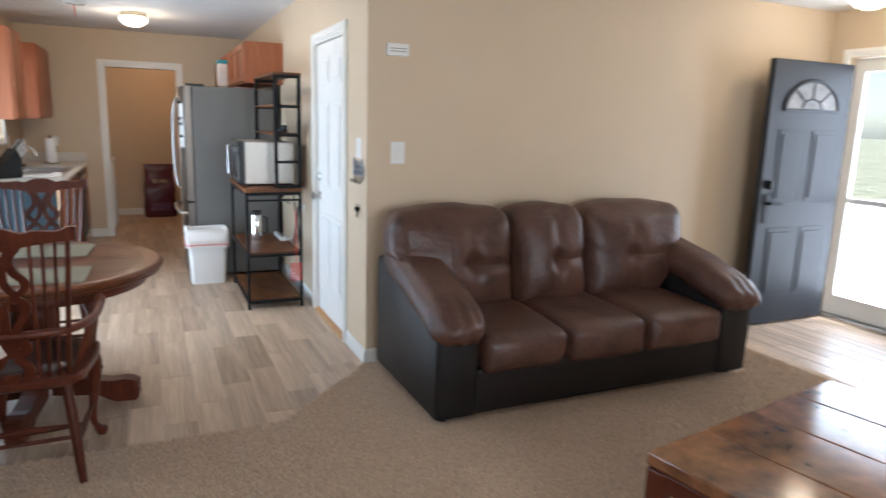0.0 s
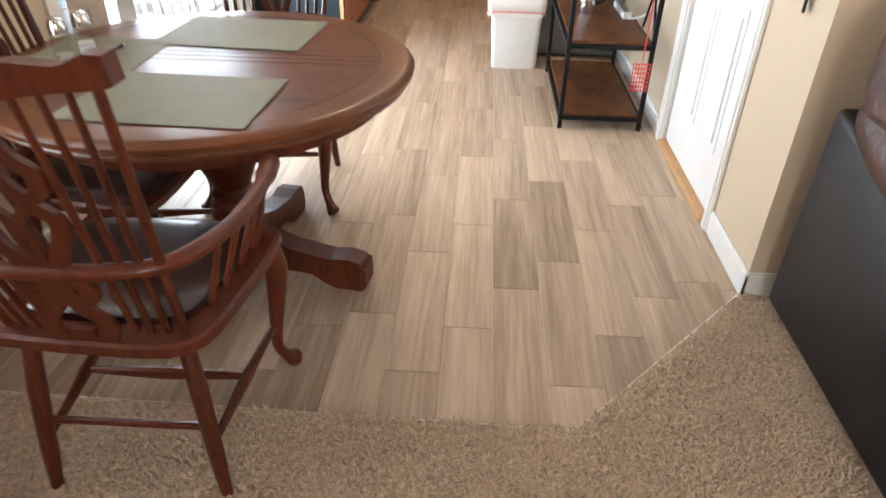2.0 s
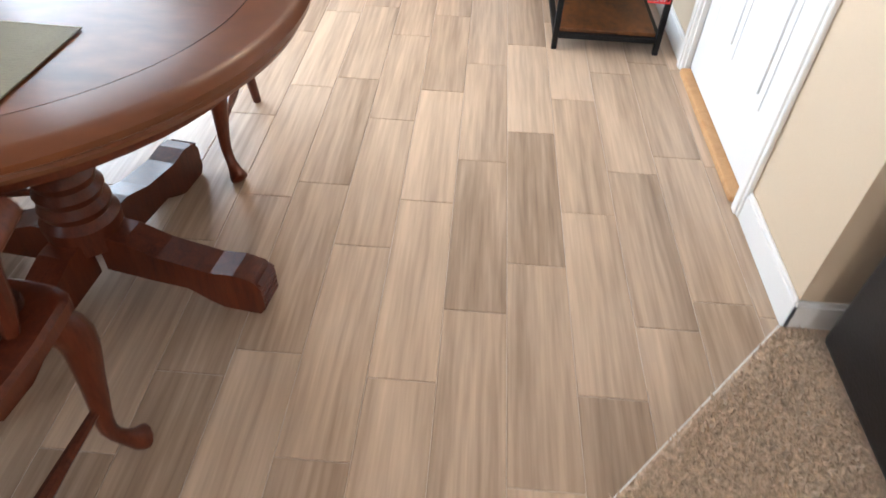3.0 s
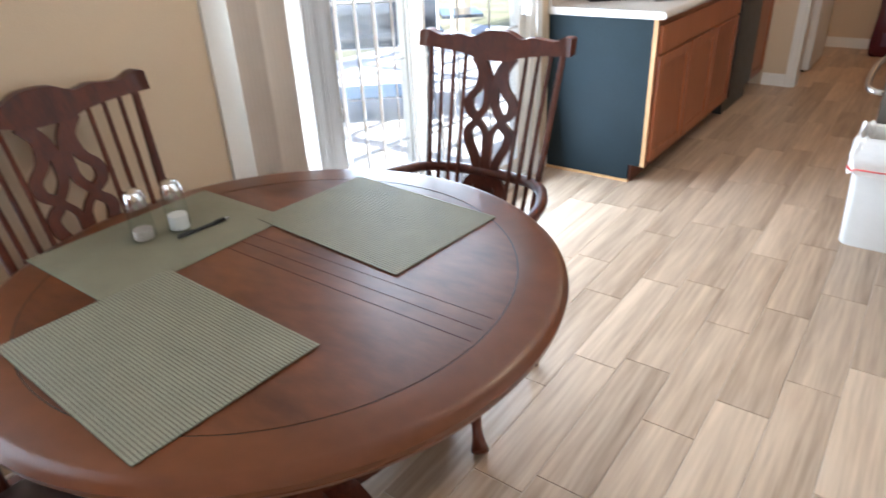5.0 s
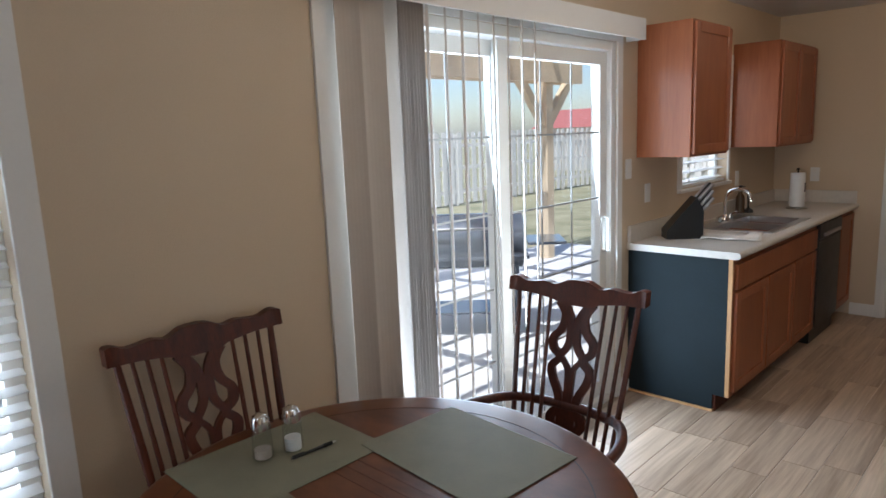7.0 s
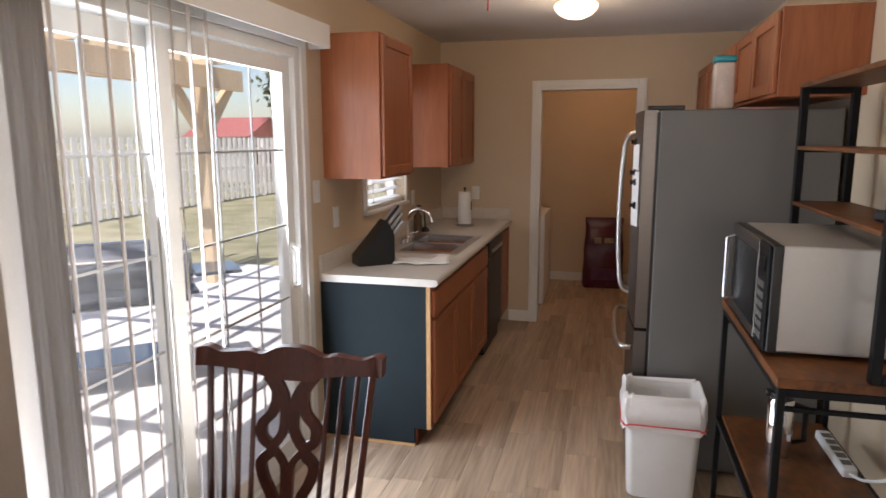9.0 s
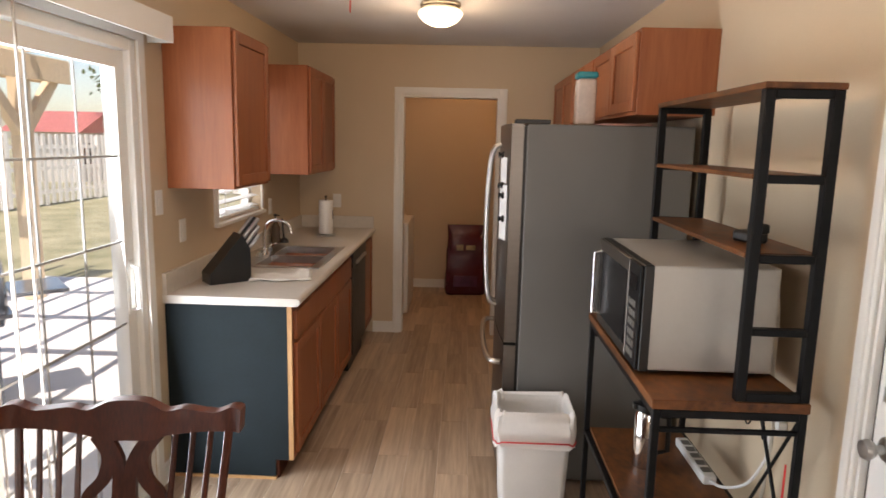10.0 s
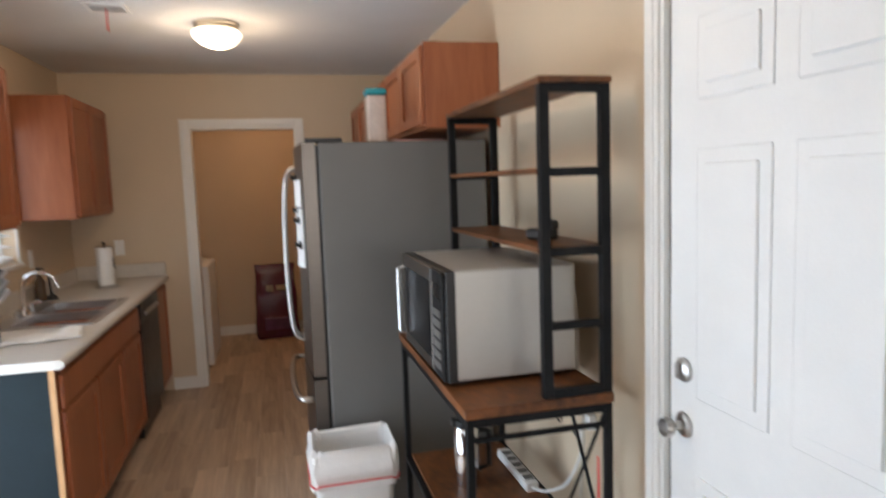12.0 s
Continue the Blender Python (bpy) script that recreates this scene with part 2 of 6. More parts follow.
STEEL = mat("brushed_steel", (0.50, 0.49, 0.47), 0.3, 1.0, vary=0.06, scale=3, fine=40, stretch=(1, 1, 40))
STEELD = mat("dark_stainless", (0.17, 0.155, 0.14), 0.36, 1.0, vary=0.05, scale=3, fine=40, stretch=(1, 1, 40))
MWCASE = mat("pale_painted_steel", (0.52, 0.51, 0.48), 0.38, 0.4, vary=0.04, scale=5)
BLACKG = mat("black_glass", (0.006, 0.006, 0.007), 0.22, vary=0.1, spec=0.15)
CHROME = mat("chrome", (0.75, 0.75, 0.75), 0.08, 1.0, vary=0.03)
GREYP = mat("grey_fridge_side", (0.13, 0.128, 0.12), 0.5, 0.0, vary=0.06, scale=4, fine=200, bump=0.05, bump_scale=300)
COUNTER = mat("pale_laminate", (0.60, 0.56, 0.50), 0.35, vary=0.07, scale=30, fine=240)
CHALK = mat("chalkboard_paint", (0.0095, 0.0165, 0.020), 0.75, spec=0.25, vary=0.2, scale=6, fine=60)
EDGEWOOD = wood("pale_edge_wood", (0.42, 0.22, 0.09), (0.60, 0.36, 0.17), 0.5, (8, 8, 1), 0.0, 0.1)
PLASTICW = mat("white_plastic", (0.78, 0.78, 0.76), 0.35, vary=0.03, scale=9)
BLACKP = mat("black_plastic", (0.008, 0.008, 0.008), 0.4, vary=0.2, scale=12)
PLACEMAT = mat("sage_woven_vinyl", (0.23, 0.215, 0.145), 0.6, vary=0.12, scale=12, fine=200)
GLASS = clear("window_glass")
FROST = glow("lit_frosted_glass", (1.0, 0.80, 0.55), 2.4)
DARKDOOR = mat("dark_slate_door_paint", (0.028, 0.031, 0.038), 0.5, spec=0.25, vary=0.08, scale=6, fine=90, bump=0.04)
# wood raised near white in colour for the yard's sun glare
FENCE = wood("glare_bright_fence_wood", (0.68, 0.65, 0.60), (0.84, 0.82, 0.78), 0.8, (8, 8, 0.8), 0.0, 0.3)
PINE = wood("new_pine_timber", (0.62, 0.48, 0.31), (0.78, 0.64, 0.46), 0.7, (8, 8, 0.8), 0.0, 0.2)
CONCRETE = mat("patio_concrete", (0.70, 0.69, 0.67), 0.9, vary=0.1, scale=2, fine=60, bump=0.2)
GRASS = mat("dry_lawn", (0.22, 0.24, 0.12), 0.9, vary=0.3, scale=1.5, fine=90, rgb2=(0.46, 0.41, 0.27), bump=0.6, bump_scale=60)

# ---- the setting ----
XW, XE, YS, YN, ZC = -1.19, 1.28, 3.6, 8.77, 2.44   # west wall, kitchen's east wall, sofa wall, doorway wall, ceiling
XF, YB, YL = 5.15, -2.6, 10.62                        # front door's wall, wall behind, laundry's far wall
T = 0.14


def wall(name, axis, at, out, a0, a1, openings=(), z1=ZC, label="beige painted plaster wall"):
    """A wall in the plane axis = at, thick towards out, from a0 to a1, with openings (b0, b1, z0, z1) through it."""
    bm = bmesh.new()
    cuts = sorted(openings)
    p = a0

    def piece(u0, u1, v0, v1):
        if u1 - u0 > 1e-4 and v1 - v0 > 1e-4:
            lo, hi = min(at, at + out), max(at, at + out)
            if axis == "x":
                box(bm, lo, hi, u0, u1, v0, v1)
            else:
                box(bm, u0, u1, lo, hi, v0, v1)
    for b0, b1, z0, zt in cuts:
        piece(p, b0, 0, z1)
        piece(b0, b1, 0, z0)
        piece(b0, b1, zt, z1)
        p = b1
    piece(p, a1, 0, z1)
    return structure(name, bm, WALL, label, "wall")


WIN = (2.21, 3.11, 0.62, 2.06)      # dining window: y0, y1, sill, head
SLD = (4.09, 6.05, 0.0, 2.05)       # sliding door
KWN = (6.90, 7.69, 1.17, 2.02)      # kitchen window
GAR = (4.07, 4.89, 0.0, 2.04)       # garage door
KDO = (-0.325, 0.487, 0.0, 2.04)      # doorway to the laundry: x0, x1
FRD = (2.50, 3.42, 0.0, 2.08)       # front door
wall("wall_west", "x", XW, -T, YB - T, YL + T, [WIN, SLD, KWN])
wall("wall_east_kitchen", "x", XE, T, YS + T, YN, [GAR])
wall("wall_sofa", "y", YS, T, XE, XF)
wall("wall_north_kitchen", "y", YN, T, XW, XE + T, [KDO])
wall("wall_front", "x", XF, T, YB - T, YS + T, [FRD])
SWN = (0.4, 2.6, 0.75, 2.10)         # unseen living-room window: x0, x1
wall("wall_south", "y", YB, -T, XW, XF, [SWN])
wall("wall_laundry_north", "y", YL, T, XW, XE + T)
wall("wall_garage_east", "x", XF, T, YS + T, YL + T)
wall("wall_garage_north", "y", YL, T, XE + T, XF)
wall("wall_laundry_east", "x", XE, T, YN + T, YL)
structure("ceiling", B(XW - T, XF + T, YB - T, YL + T, ZC, ZC + 0.12), CEIL, "white textured plaster ceiling", "ceiling")
structure("floor", boxes((XW, XF, YB, YS, -0.12, -0.0025), (XW, XE, YS, YL, -0.12, -0.0025)), GROUT, "grey mortar bed under the tiles and carpet", "floor")

# carpet: one sheet with a bevelled corner against the tiles
CARPET_EDGE = [(XW, 2.965), (0.645, 2.945), (XE - 0.015, 3.59), (XE, YS), (4.03, YS), (3.86, 1.9), (3.86, 0.9), (XF, 0.9), (XF, YB), (XW, YB)]
bm = bmesh.new()
lo = [bm.verts.new((x, y, -0.012)) for x, y in CARPET_EDGE]
hi = [bm.verts.new((x, y, 0.010)) for x, y in CARPET_EDGE]
bm.faces.new(lo[::-1])
bm.faces.new(hi)
for k in range(len(lo)):
    q = (k + 1) % len(lo)
    bm.faces.new((lo[k], lo[q], hi[q], hi[k]))
carpet = structure("carpet", bm, CARPET, "beige cut-pile wall-to-wall carpet", "carpet")


bm = bmesh.new()
tube(bm, [(XW, 2.968, 0.004), (0.646, 2.948, 0.004), (XE - 0.016, 3.593, 0.004)], 0.0035, 6)
structure("trim_carpet_edge", bm, WHITE, "thin pale edging strip between carpet and tiles", "trim")


def on_carpet(x, y):
    edge = 2.955 if x < 0.645 else 2.945 + (x - 0.645) * 1.03
    return y < min(edge, 3.58)


def tufts():
    """Short leaning pile on the stretch of carpet that is walked over."""
    rng = np.random.default_rng(5)
    step = 0.0105
    verts, faces = [], []
    for i in range(int(5.1 / step)):
        for j in range(int(2.75 / step)):
            x, y = -1.15 + (i + rng.random()) * step, 0.85 + (j + rng.random()) * step
            if not on_carpet(x, y) or (1.34 < x < 3.5 and y > 2.66) or x > 3.84:
                continue
            h, a, r = 0.006 + 0.014 * rng.random(), rng.random() * 6.283, 0.0062
            dx, dy = 0.010 * math.cos(a * 3.7), 0.010 * math.sin(a * 2.3)
            b = len(verts)
            for k in range(3):
                verts.append((x + r * math.cos(a + k * 2.094), y + r * math.sin(a + k * 2.094), 0.008))
            verts.append((x + dx, y + dy, 0.010 + h))
            faces += [(b, b + 1, b + 3), (b + 1, b + 2, b + 3), (b + 2, b, b + 3)]
    me = bpy.data.meshes.new("pile")
    me.from_pydata(verts, [], faces)
    me.materials.append(CARPET)
    ob = new("carpet_pile", me)
    ob.parent = carpet
    return tagged(ob, kind="stuff")


tufts()


def casing(name, axis, at, face, b0, b1, z1, label, w=0.06, d=0.016, z0=0.0, bottom=False):
    """Moulded trim round an opening in the plane axis = at, standing proud towards face (+1 or -1)."""
    ob = thing(name, label, "trim")
    ob["kind"] = "structure"

    def strip(u0, u1, v0, v1, nm):
        bm = bmesh.new()
        for k, (i, dd) in enumerate(((0.0, d), (0.014, d + 0.006))):
            lo_, hi_ = (at, at + face * dd) if face > 0 else (at + face * dd, at)
            if axis == "x":
                box(bm, lo_, hi_, u0 + i, u1 - i, v0 + (i if u1 - u0 > v1 - v0 else 0), v1 - i, 0.003, 1)
            else:
                box(bm, u0 + i, u1 - i, lo_, hi_, v0 + (i if u1 - u0 > v1 - v0 else 0), v1 - i, 0.003, 1)
        part(nm, bm, WHITE, ob)
    strip(b0 - w, b0, z0, z1 + w, "jamb_casing")
    strip(b1, b1 + w, z0, z1 + w, "jamb_casing")
    strip(b0, b1, z1, z1 + w, "head_casing")
    if bottom:
        strip(b0, b1, z0 - 0.001, z0 + 0.0, "sill_casing")
    return ob


casing("trim_doorway", "y", YN, -1, KDO[0], KDO[1], KDO[3], "white painted casing round the laundry doorway")
casing("trim_garage_door", "x", XE, -1, GAR[0], GAR[1], GAR[3], "white painted casing round the panelled side door")
casing("trim_front_door", "x", XF, -1, FRD[0], FRD[1], FRD[3], "white painted casing round the front door")
jl = boxes((KDO[0] - 0.001, KDO[0] + 0.018, YN - 0.004, YN + T + 0.004, 0, KDO[3]), (KDO[1] - 0.018, KDO[1] + 0.001, YN - 0.004, YN + T + 0.004, 0, KDO[3]), (KDO[0] + 0.018, KDO[1] - 0.018, YN - 0.004, YN + T + 0.004, KDO[3] - 0.018, KDO[3] + 0.001))
structure("trim_doorway_jamb", jl, WHITE, "white painted jamb of the laundry doorway", "trim")

BASE = [("x", XW, 1, YB, SLD[0] - 0.05), ("x", XW, 1, SLD[1] + 0.05, 6.25), ("x", XE, -1, YS - 0.012, GAR[0] - 0.061), ("x", XE, -1, GAR[1] + 0.061, YN), ("y", YS, -1, XE - 0.012, XF), ("y", YN, -1, -0.56, KDO[0] - 0.061), ("y", YN, -1, KDO[1] + 0.061, XE), ("y", YL, -1, XW, XE), ("x", XF, -1, YB, FRD[0] - 0.061), ("y", YB, 1, XW, XF)]
for axis, at, face, a, b in BASE:
    bm = bmesh.new()
    for d, h in ((0.012, 0.085), (0.008, 0.098)):
        l0, l1 = min(at, at + face * d), max(at, at + face * d)
        if axis == "x":
            box(bm, l0, l1, a, b, 0, h, 0.002, 1)
        else:
            box(bm, a, b, l0, l1, 0, h, 0.002, 1)
    structure("baseboard", bm, WHITE, "white painted wooden baseboard along the wall", "baseboard")


# ---- doors and windows ----
def panelled(name, w, h, th, material, panels, parent, label=""):
    """A door leaf in the x-z plane from (0, 0), with raised panels (x0, x1, z0, z1) on both faces."""
    bm = B(0, w, 0, th, 0, h, 0.003, 1)
    for x0, x1, z0, z1 in panels:
        for s in (0, 1):
            y = th if s else 0.0
            o = 0.011 if s else -0.011
            for i, k in ((0.0, 0.35), (0.035, 1.0)):
                box(bm, x0 + i, x1 - i, min(y, y + o * k), max(y, y + o * k), z0 + i, z1 - i, 0.0035, 2)
    return part(name, bm, material, parent, label)


SIX = [(u, u + 0.245, z0, z1) for z0, z1 in ((1.71, 1.90), (0.98, 1.595), (0.22, 0.78)) for u in (0.115, 0.425)]


def knob(parent, m, r=0.027):
    bm = bmesh.new()
    lathe(bm, [(0.0, 0.0), (0.032, 0.0), (0.032, 0.006), (0.026, 0.012), (0.012, 0.014), (0.011, 0.032), (r * 0.8, 0.040), (r, 0.052), (r * 0.85, 0.064), (0.0, 0.068)], 24)
    bmesh.ops.transform(bm, matrix=m, verts=bm.verts[:])
    return part("knob", bm, STEEL, parent, "satin nickel door knob", smooth=True)


def deadbolt(parent, m):
    bm = bmesh.new()
    lathe(bm, [(0, 0), (0.031, 0), (0.031, 0.008), (0.022, 0.015), (0, 0.016)], 24)
    box(bm, -0.006, 0.006, -0.02, 0.02, 0.014, 0.028, 0.003, 1)
    bmesh.ops.transform(bm, matrix=m, verts=bm.verts[:])
    return part("deadbolt", bm, STEEL, parent, "satin nickel deadbolt turn", smooth=True)


door = thing("door_1", "closed white six-panel side door with nickel knob", "door", pose(XE + 0.055, GAR[0] + 0.02, 0.022, 0, 0, 90))
door["kind"] = "structure"
DW = GAR[1] - GAR[0] - 0.035
panelled("leaf", DW, 2.0, 0.04, DOORWHITE, SIX, door)
# local +y points to the west face of the leaf
knob(door, pose(DW - 0.065, 0.04, 0.895, -90, 0, 0))
deadbolt(door, pose(DW - 0.065, 0.04, 1.04, -90, 0, 0))
structure("door_jamb", boxes((XE - 0.004, XE + T, GAR[0] - 0.001, GAR[0] + 0.014, 0, GAR[3]), (XE - 0.004, XE + T, GAR[1] - 0.012, GAR[1] + 0.001, 0, GAR[3]), (XE - 0.004, XE + T, GAR[0] + 0.014, GAR[1] - 0.012, GAR[3] - 0.014, GAR[3] + 0.001)), WHITE, "white painted jamb of the side door", "trim")
structure("door_seal", boxes((XE + 0.016, XE + 0.053, GAR[1] - 0.018, GAR[1] - 0.0125, 0, GAR[3] - 0.015), (XE + 0.016, XE + 0.053, GAR[0] + 0.02, GAR[1] - 0.02, GAR[3] - 0.020, GAR[3] - 0.0145)), BLACKP, "black rubber weather seal in the door frame", "seal")
structure("threshold", B(XE - 0.02, XE + T, GAR[0] + 0.014, GAR[1] - 0.012, -0.012, 0.02, 0.006), EDGEWOOD, "golden oak threshold under the side door", "threshold")
structure("garage_closing_wall", B(XE + T, XE + T + 0.03, GAR[0] - 0.1, GAR[1] + 0.1, 0, 2.2), WALL, "plain wall closing the space behind the door", "wall")

# front door, open against the sofa wall
fdoor = thing("door_2", "open dark slate-painted front door with black lever", "door", pose(5.12, 3.40, 0.015, 0, 0, 180))
fdoor["kind"] = "structure"
FP = [(0.12, 0.39, 0.95, 1.50), (0.48, 0.75, 0.95, 1.50), (0.12, 0.39, 0.22, 0.76), (0.48, 0.75, 0.22, 0.76)]
panelled("leaf", 0.87, 2.0, 0.045, DARKDOOR, FP, fdoor)
def arch(rx, rz, n=20):
    return [(0.435 + rx * math.cos(math.pi * k / n), 1.64 + rz * math.sin(math.pi * k / n)) for k in range(n + 1)]


bm = bmesh.new()
tube(bm, [(x, 0.05, z) for x, z in arch(0.29, 0.22)], 0.014, 6)
tube(bm, [(0.145, 0.05, 1.64), (0.725, 0.05, 1.64)], 0.014, 6)
tube(bm, [(x, 0.05, z) for x, z in arch(0.11, 0.085)], 0.007, 6)
for a in (45, 90, 135):
    c, q = math.cos(radians(a)), math.sin(radians(a))
    tube(bm, [(0.435 + 0.11 * c, 0.05, 1.64 + 0.085 * q), (0.435 + 0.29 * c, 0.05, 1.64 + 0.22 * q)], 0.007, 6)
part("light_frame", bm, DARKDOOR, fdoor)
bm = bmesh.new()
prism(bm, arch(0.285, 0.215), 0.044, 0.049)
part("fan_light", bm, mat("pale_pebbled_glass", (0.15, 0.145, 0.14), 0.55, vary=0.6, scale=9), fdoor, "pale pebbled arched glass light")
bm = bmesh.new()
tube(bm, [(0.80, 0.045, 0.95), (0.80, 0.09, 0.95), (0.70, 0.095, 0.95)], 0.011)
box(bm, 0.775, 0.825, 0.045, 0.055, 0.80, 1.02, 0.004, 1)
lathe(bm, [(0, 1.06), (0.028, 1.06), (0.028, 1.12), (0, 1.12)], 16, 0.80, 0.055)
part("lever_handle", bm, BLACKM, fdoor, "black lever handle and lock")

storm = thing("storm_door", "white-framed full-glass storm door in the front doorway", "door")
storm["kind"] = "structure"
y0, y1 = FRD[0], FRD[1]
for a in ((y0 + 0.002, y0 + 0.09, 0.03, 2.07), (y1 - 0.09, y1 - 0.002, 0.03, 2.07), (y0 + 0.09, y1 - 0.09, 1.97, 2.07), (y0 + 0.09, y1 - 0.09, 0.03, 0.19), (y0 + 0.09, y1 - 0.09, 0.95, 0.99)):
    part("rail", B(XF + 0.06, XF + 0.095, *a, bevel=0.004), WHITE, storm)
gl = part("pane", B(XF + 0.075, XF + 0.08, y0 + 0.09, y1 - 0.09, 0.19, 1.97), GLASS, storm)
gl.visible_shadow = False
structure("threshold_front", B(XF - 0.02, XF + T, y0 + 0.002, y1 - 0.002, -0.01, 0.028, 0.006), STEEL, "metal threshold under the storm door", "threshold")

# dining window with blinds
XO = XW - T
win = thing("window_1", "white double-hung window with lowered slatted blinds", "window")
win["kind"] = "structure"
a0, a1, s0, s1 = WIN
for f in ((a0, a0 + 0.05, s0, s1), (a1 - 0.05, a1, s0, s1), (a0 + 0.05, a1 - 0.05, s1 - 0.05, s1), (a0 + 0.05, a1 - 0.05, s0, s0 + 0.05), (a0 + 0.05, a1 - 0.05, (s0 + s1) / 2 - 0.02, (s0 + s1) / 2 + 0.02)):
    part("window_frame", B(XO + 0.02, XO + 0.07, *f, bevel=0.003), WHITE, win)
for z0_, z1_ in ((s0 + 0.05, (s0 + s1) / 2 - 0.02), ((s0 + s1) / 2 + 0.02, s1 - 0.05)):
    g = part("pane", B(XO + 0.04, XO + 0.045, a0 + 0.05, a1 - 0.05, z0_, z1_), GLASS, win)
    g.visible_shadow = False
part("window_sill", B(XW - 0.08, XW + 0.055, a0 - 0.085, a1 + 0.085, s0 - 0.028, s0 - 0.001, 0.006), WHITE, win)
part("apron", B(XW, XW + 0.016, a0 - 0.06, a1 + 0.06, s0 - 0.10, s0 - 0.028, 0.004), WHITE, win)
for c in ((a0 - 0.07, a0, s0, s1 + 0.07), (a1, a1 + 0.07, s0, s1 + 0.07), (a0, a1, s1, s1 + 0.07)):
    bm = B(XW, XW + 0.016, *c, bevel=0.003)
    part("casing", bm, WHITE, win)
SLAT = mat("white_slat", (0.80, 0.80, 0.78), 0.5, vary=0.03)


def blinds(name, y0, y1, z0, z1, x, pitch, depth, tilt, label):
    b = thing(name, label, "blinds")
    part("headrail", B(x - 0.03, x + 0.03, y0, y1, z1 - 0.05, z1, 0.003), WHITE, b)
    n = int((z1 - 0.06 - z0 - 0.03) / pitch)
    bm = B(-depth / 2, depth / 2, y0 + 0.004, y1 - 0.004, -0.0014, 0.0014)
    me = bpy.data.meshes.new("slat")
    bm.to_mesh(me)
    bm.free()
    me.materials.append(SLAT)
    for k in range(n):
        o = new("slat", me)
        o.parent = b
        o.matrix_basis = pose(x, 0, z0 + 0.04 + k * pitch, 0, tilt + 2 * math.sin(k * 2.1), 0)
    part("bottom_rail", B(x - depth / 2, x + depth / 2, y0 + 0.003, y1 - 0.003, z0 + 0.002, z0 + 0.02, 0.004), WHITE, b)
    for f in (0.2, 0.8):
        yy = y0 + (y1 - y0) * f
        part("ladder_cord", B(x + depth / 2 - 0.001, x + depth / 2 + 0.001, yy - 0.004, yy + 0.004, z0 + 0.02, z1 - 0.05), SLAT, b)
    return b


bl = blinds("blinds", a0 + 0.005, a1 - 0.005, s0 + 0.002, s1 - 0.002, XW - 0.034, 0.046, 0.048, 11, "lowered white horizontal slat blinds in the dining window")
bm = bmesh.new()
tube(bm, [(XW + 0.004, a1 - 0.17, 2.0), (XW + 0.004, a1 - 0.17, 1.30)], 0.0015, 5)
part("pull_cord", bm, SLAT, bl)
bm = bmesh.new()
lathe(bm, [(0, 1.20), (0.010, 1.205), (0.012, 1.23), (0.006, 1.28), (0.003, 1.31), (0, 1.31)], 12, XW + 0.008, a1 - 0.17)
part("cord_tassel", bm, EDGEWOOD, bl, "pale wooden cord tassel", smooth=True)

# kitchen window over the sink
kw = thing("window_2", "small white kitchen window over the sink", "window")
kw["kind"] = "structure"
a0, a1, s0, s1 = KWN
for f in ((a0, a0 + 0.04, s0, s1), (a1 - 0.04, a1, s0, s1), (a0 + 0.04, a1 - 0.04, s1 - 0.04, s1), (a0 + 0.04, a1 - 0.04, s0, s0 + 0.04)):
    part("window_frame", B(XO + 0.02, XO + 0.07, *f, bevel=0.003), WHITE, kw)
g = part("pane", B(XO + 0.04, XO + 0.045, a0 + 0.04, a1 - 0.04, s0 + 0.04, s1 - 0.04), GLASS, kw)
g.visible_shadow = False
part("window_sill", B(XW - 0.07, XW + 0.03, a0 - 0.05, a1 + 0.04, s0 - 0.024, s0 - 0.001, 0.004), WHITE, kw)
for c in ((a0 - 0.055, a0, s0, s1 + 0.055), (a1, a1 + 0.035, s0, s1 + 0.055), (a0, a1, s1, s1 + 0.055)):
    part("casing", B(XW, XW + 0.014, *c, bevel=0.003), WHITE, kw)
blinds("blinds", a0 + 0.005, a1 - 0.005, s0 + 0.002, s1 - 0.002, XW - 0.036, 0.062, 0.050, 12, "lowered white slat blinds in the kitchen window")

# living-room window behind: unseen, added on the strength of highlights on the sofa
sw = thing("window_3", "plain white living-room window, added unseen", "window")
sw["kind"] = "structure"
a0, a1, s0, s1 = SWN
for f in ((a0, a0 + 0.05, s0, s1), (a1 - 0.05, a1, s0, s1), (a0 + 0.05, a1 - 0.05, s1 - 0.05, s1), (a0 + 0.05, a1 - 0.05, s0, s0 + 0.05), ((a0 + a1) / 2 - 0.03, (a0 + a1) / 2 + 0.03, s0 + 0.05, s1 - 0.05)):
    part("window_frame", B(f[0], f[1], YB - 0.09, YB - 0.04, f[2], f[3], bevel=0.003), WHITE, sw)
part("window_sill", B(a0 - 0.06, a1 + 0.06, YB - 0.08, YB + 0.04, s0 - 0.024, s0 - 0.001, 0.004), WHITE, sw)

# sliding patio door
sl = thing("door_3", "white sliding glass patio door with grid bars", "door")
sl["kind"] = "structure"
a0, a1, s0, s1 = SLD
for f in ((a0, a0 + 0.05, 0, s1), (a1 - 0.05, a1, 0, s1), (a0 + 0.05, a1 - 0.05, s1 - 0.05, s1), (a0 + 0.05, a1 - 0.05, 0, 0.035)):
    part("frame", B(XO + 0.01, XW - 0.001, *f, bevel=0.004), WHITE, sl)
structure("trim_patio_door", boxes((XW, XW + 0.012, a0 - 0.05, a0 - 0.001, 0, s1 + 0.05), (XW, XW + 0.012, a1 + 0.001, a1 + 0.055, 0, s1 + 0.05), (XW, XW + 0.012, a0 - 0.001, a1 + 0.001, s1 + 0.001, s1 + 0.05)), WHITE, "white casing round the sliding patio door", "trim")
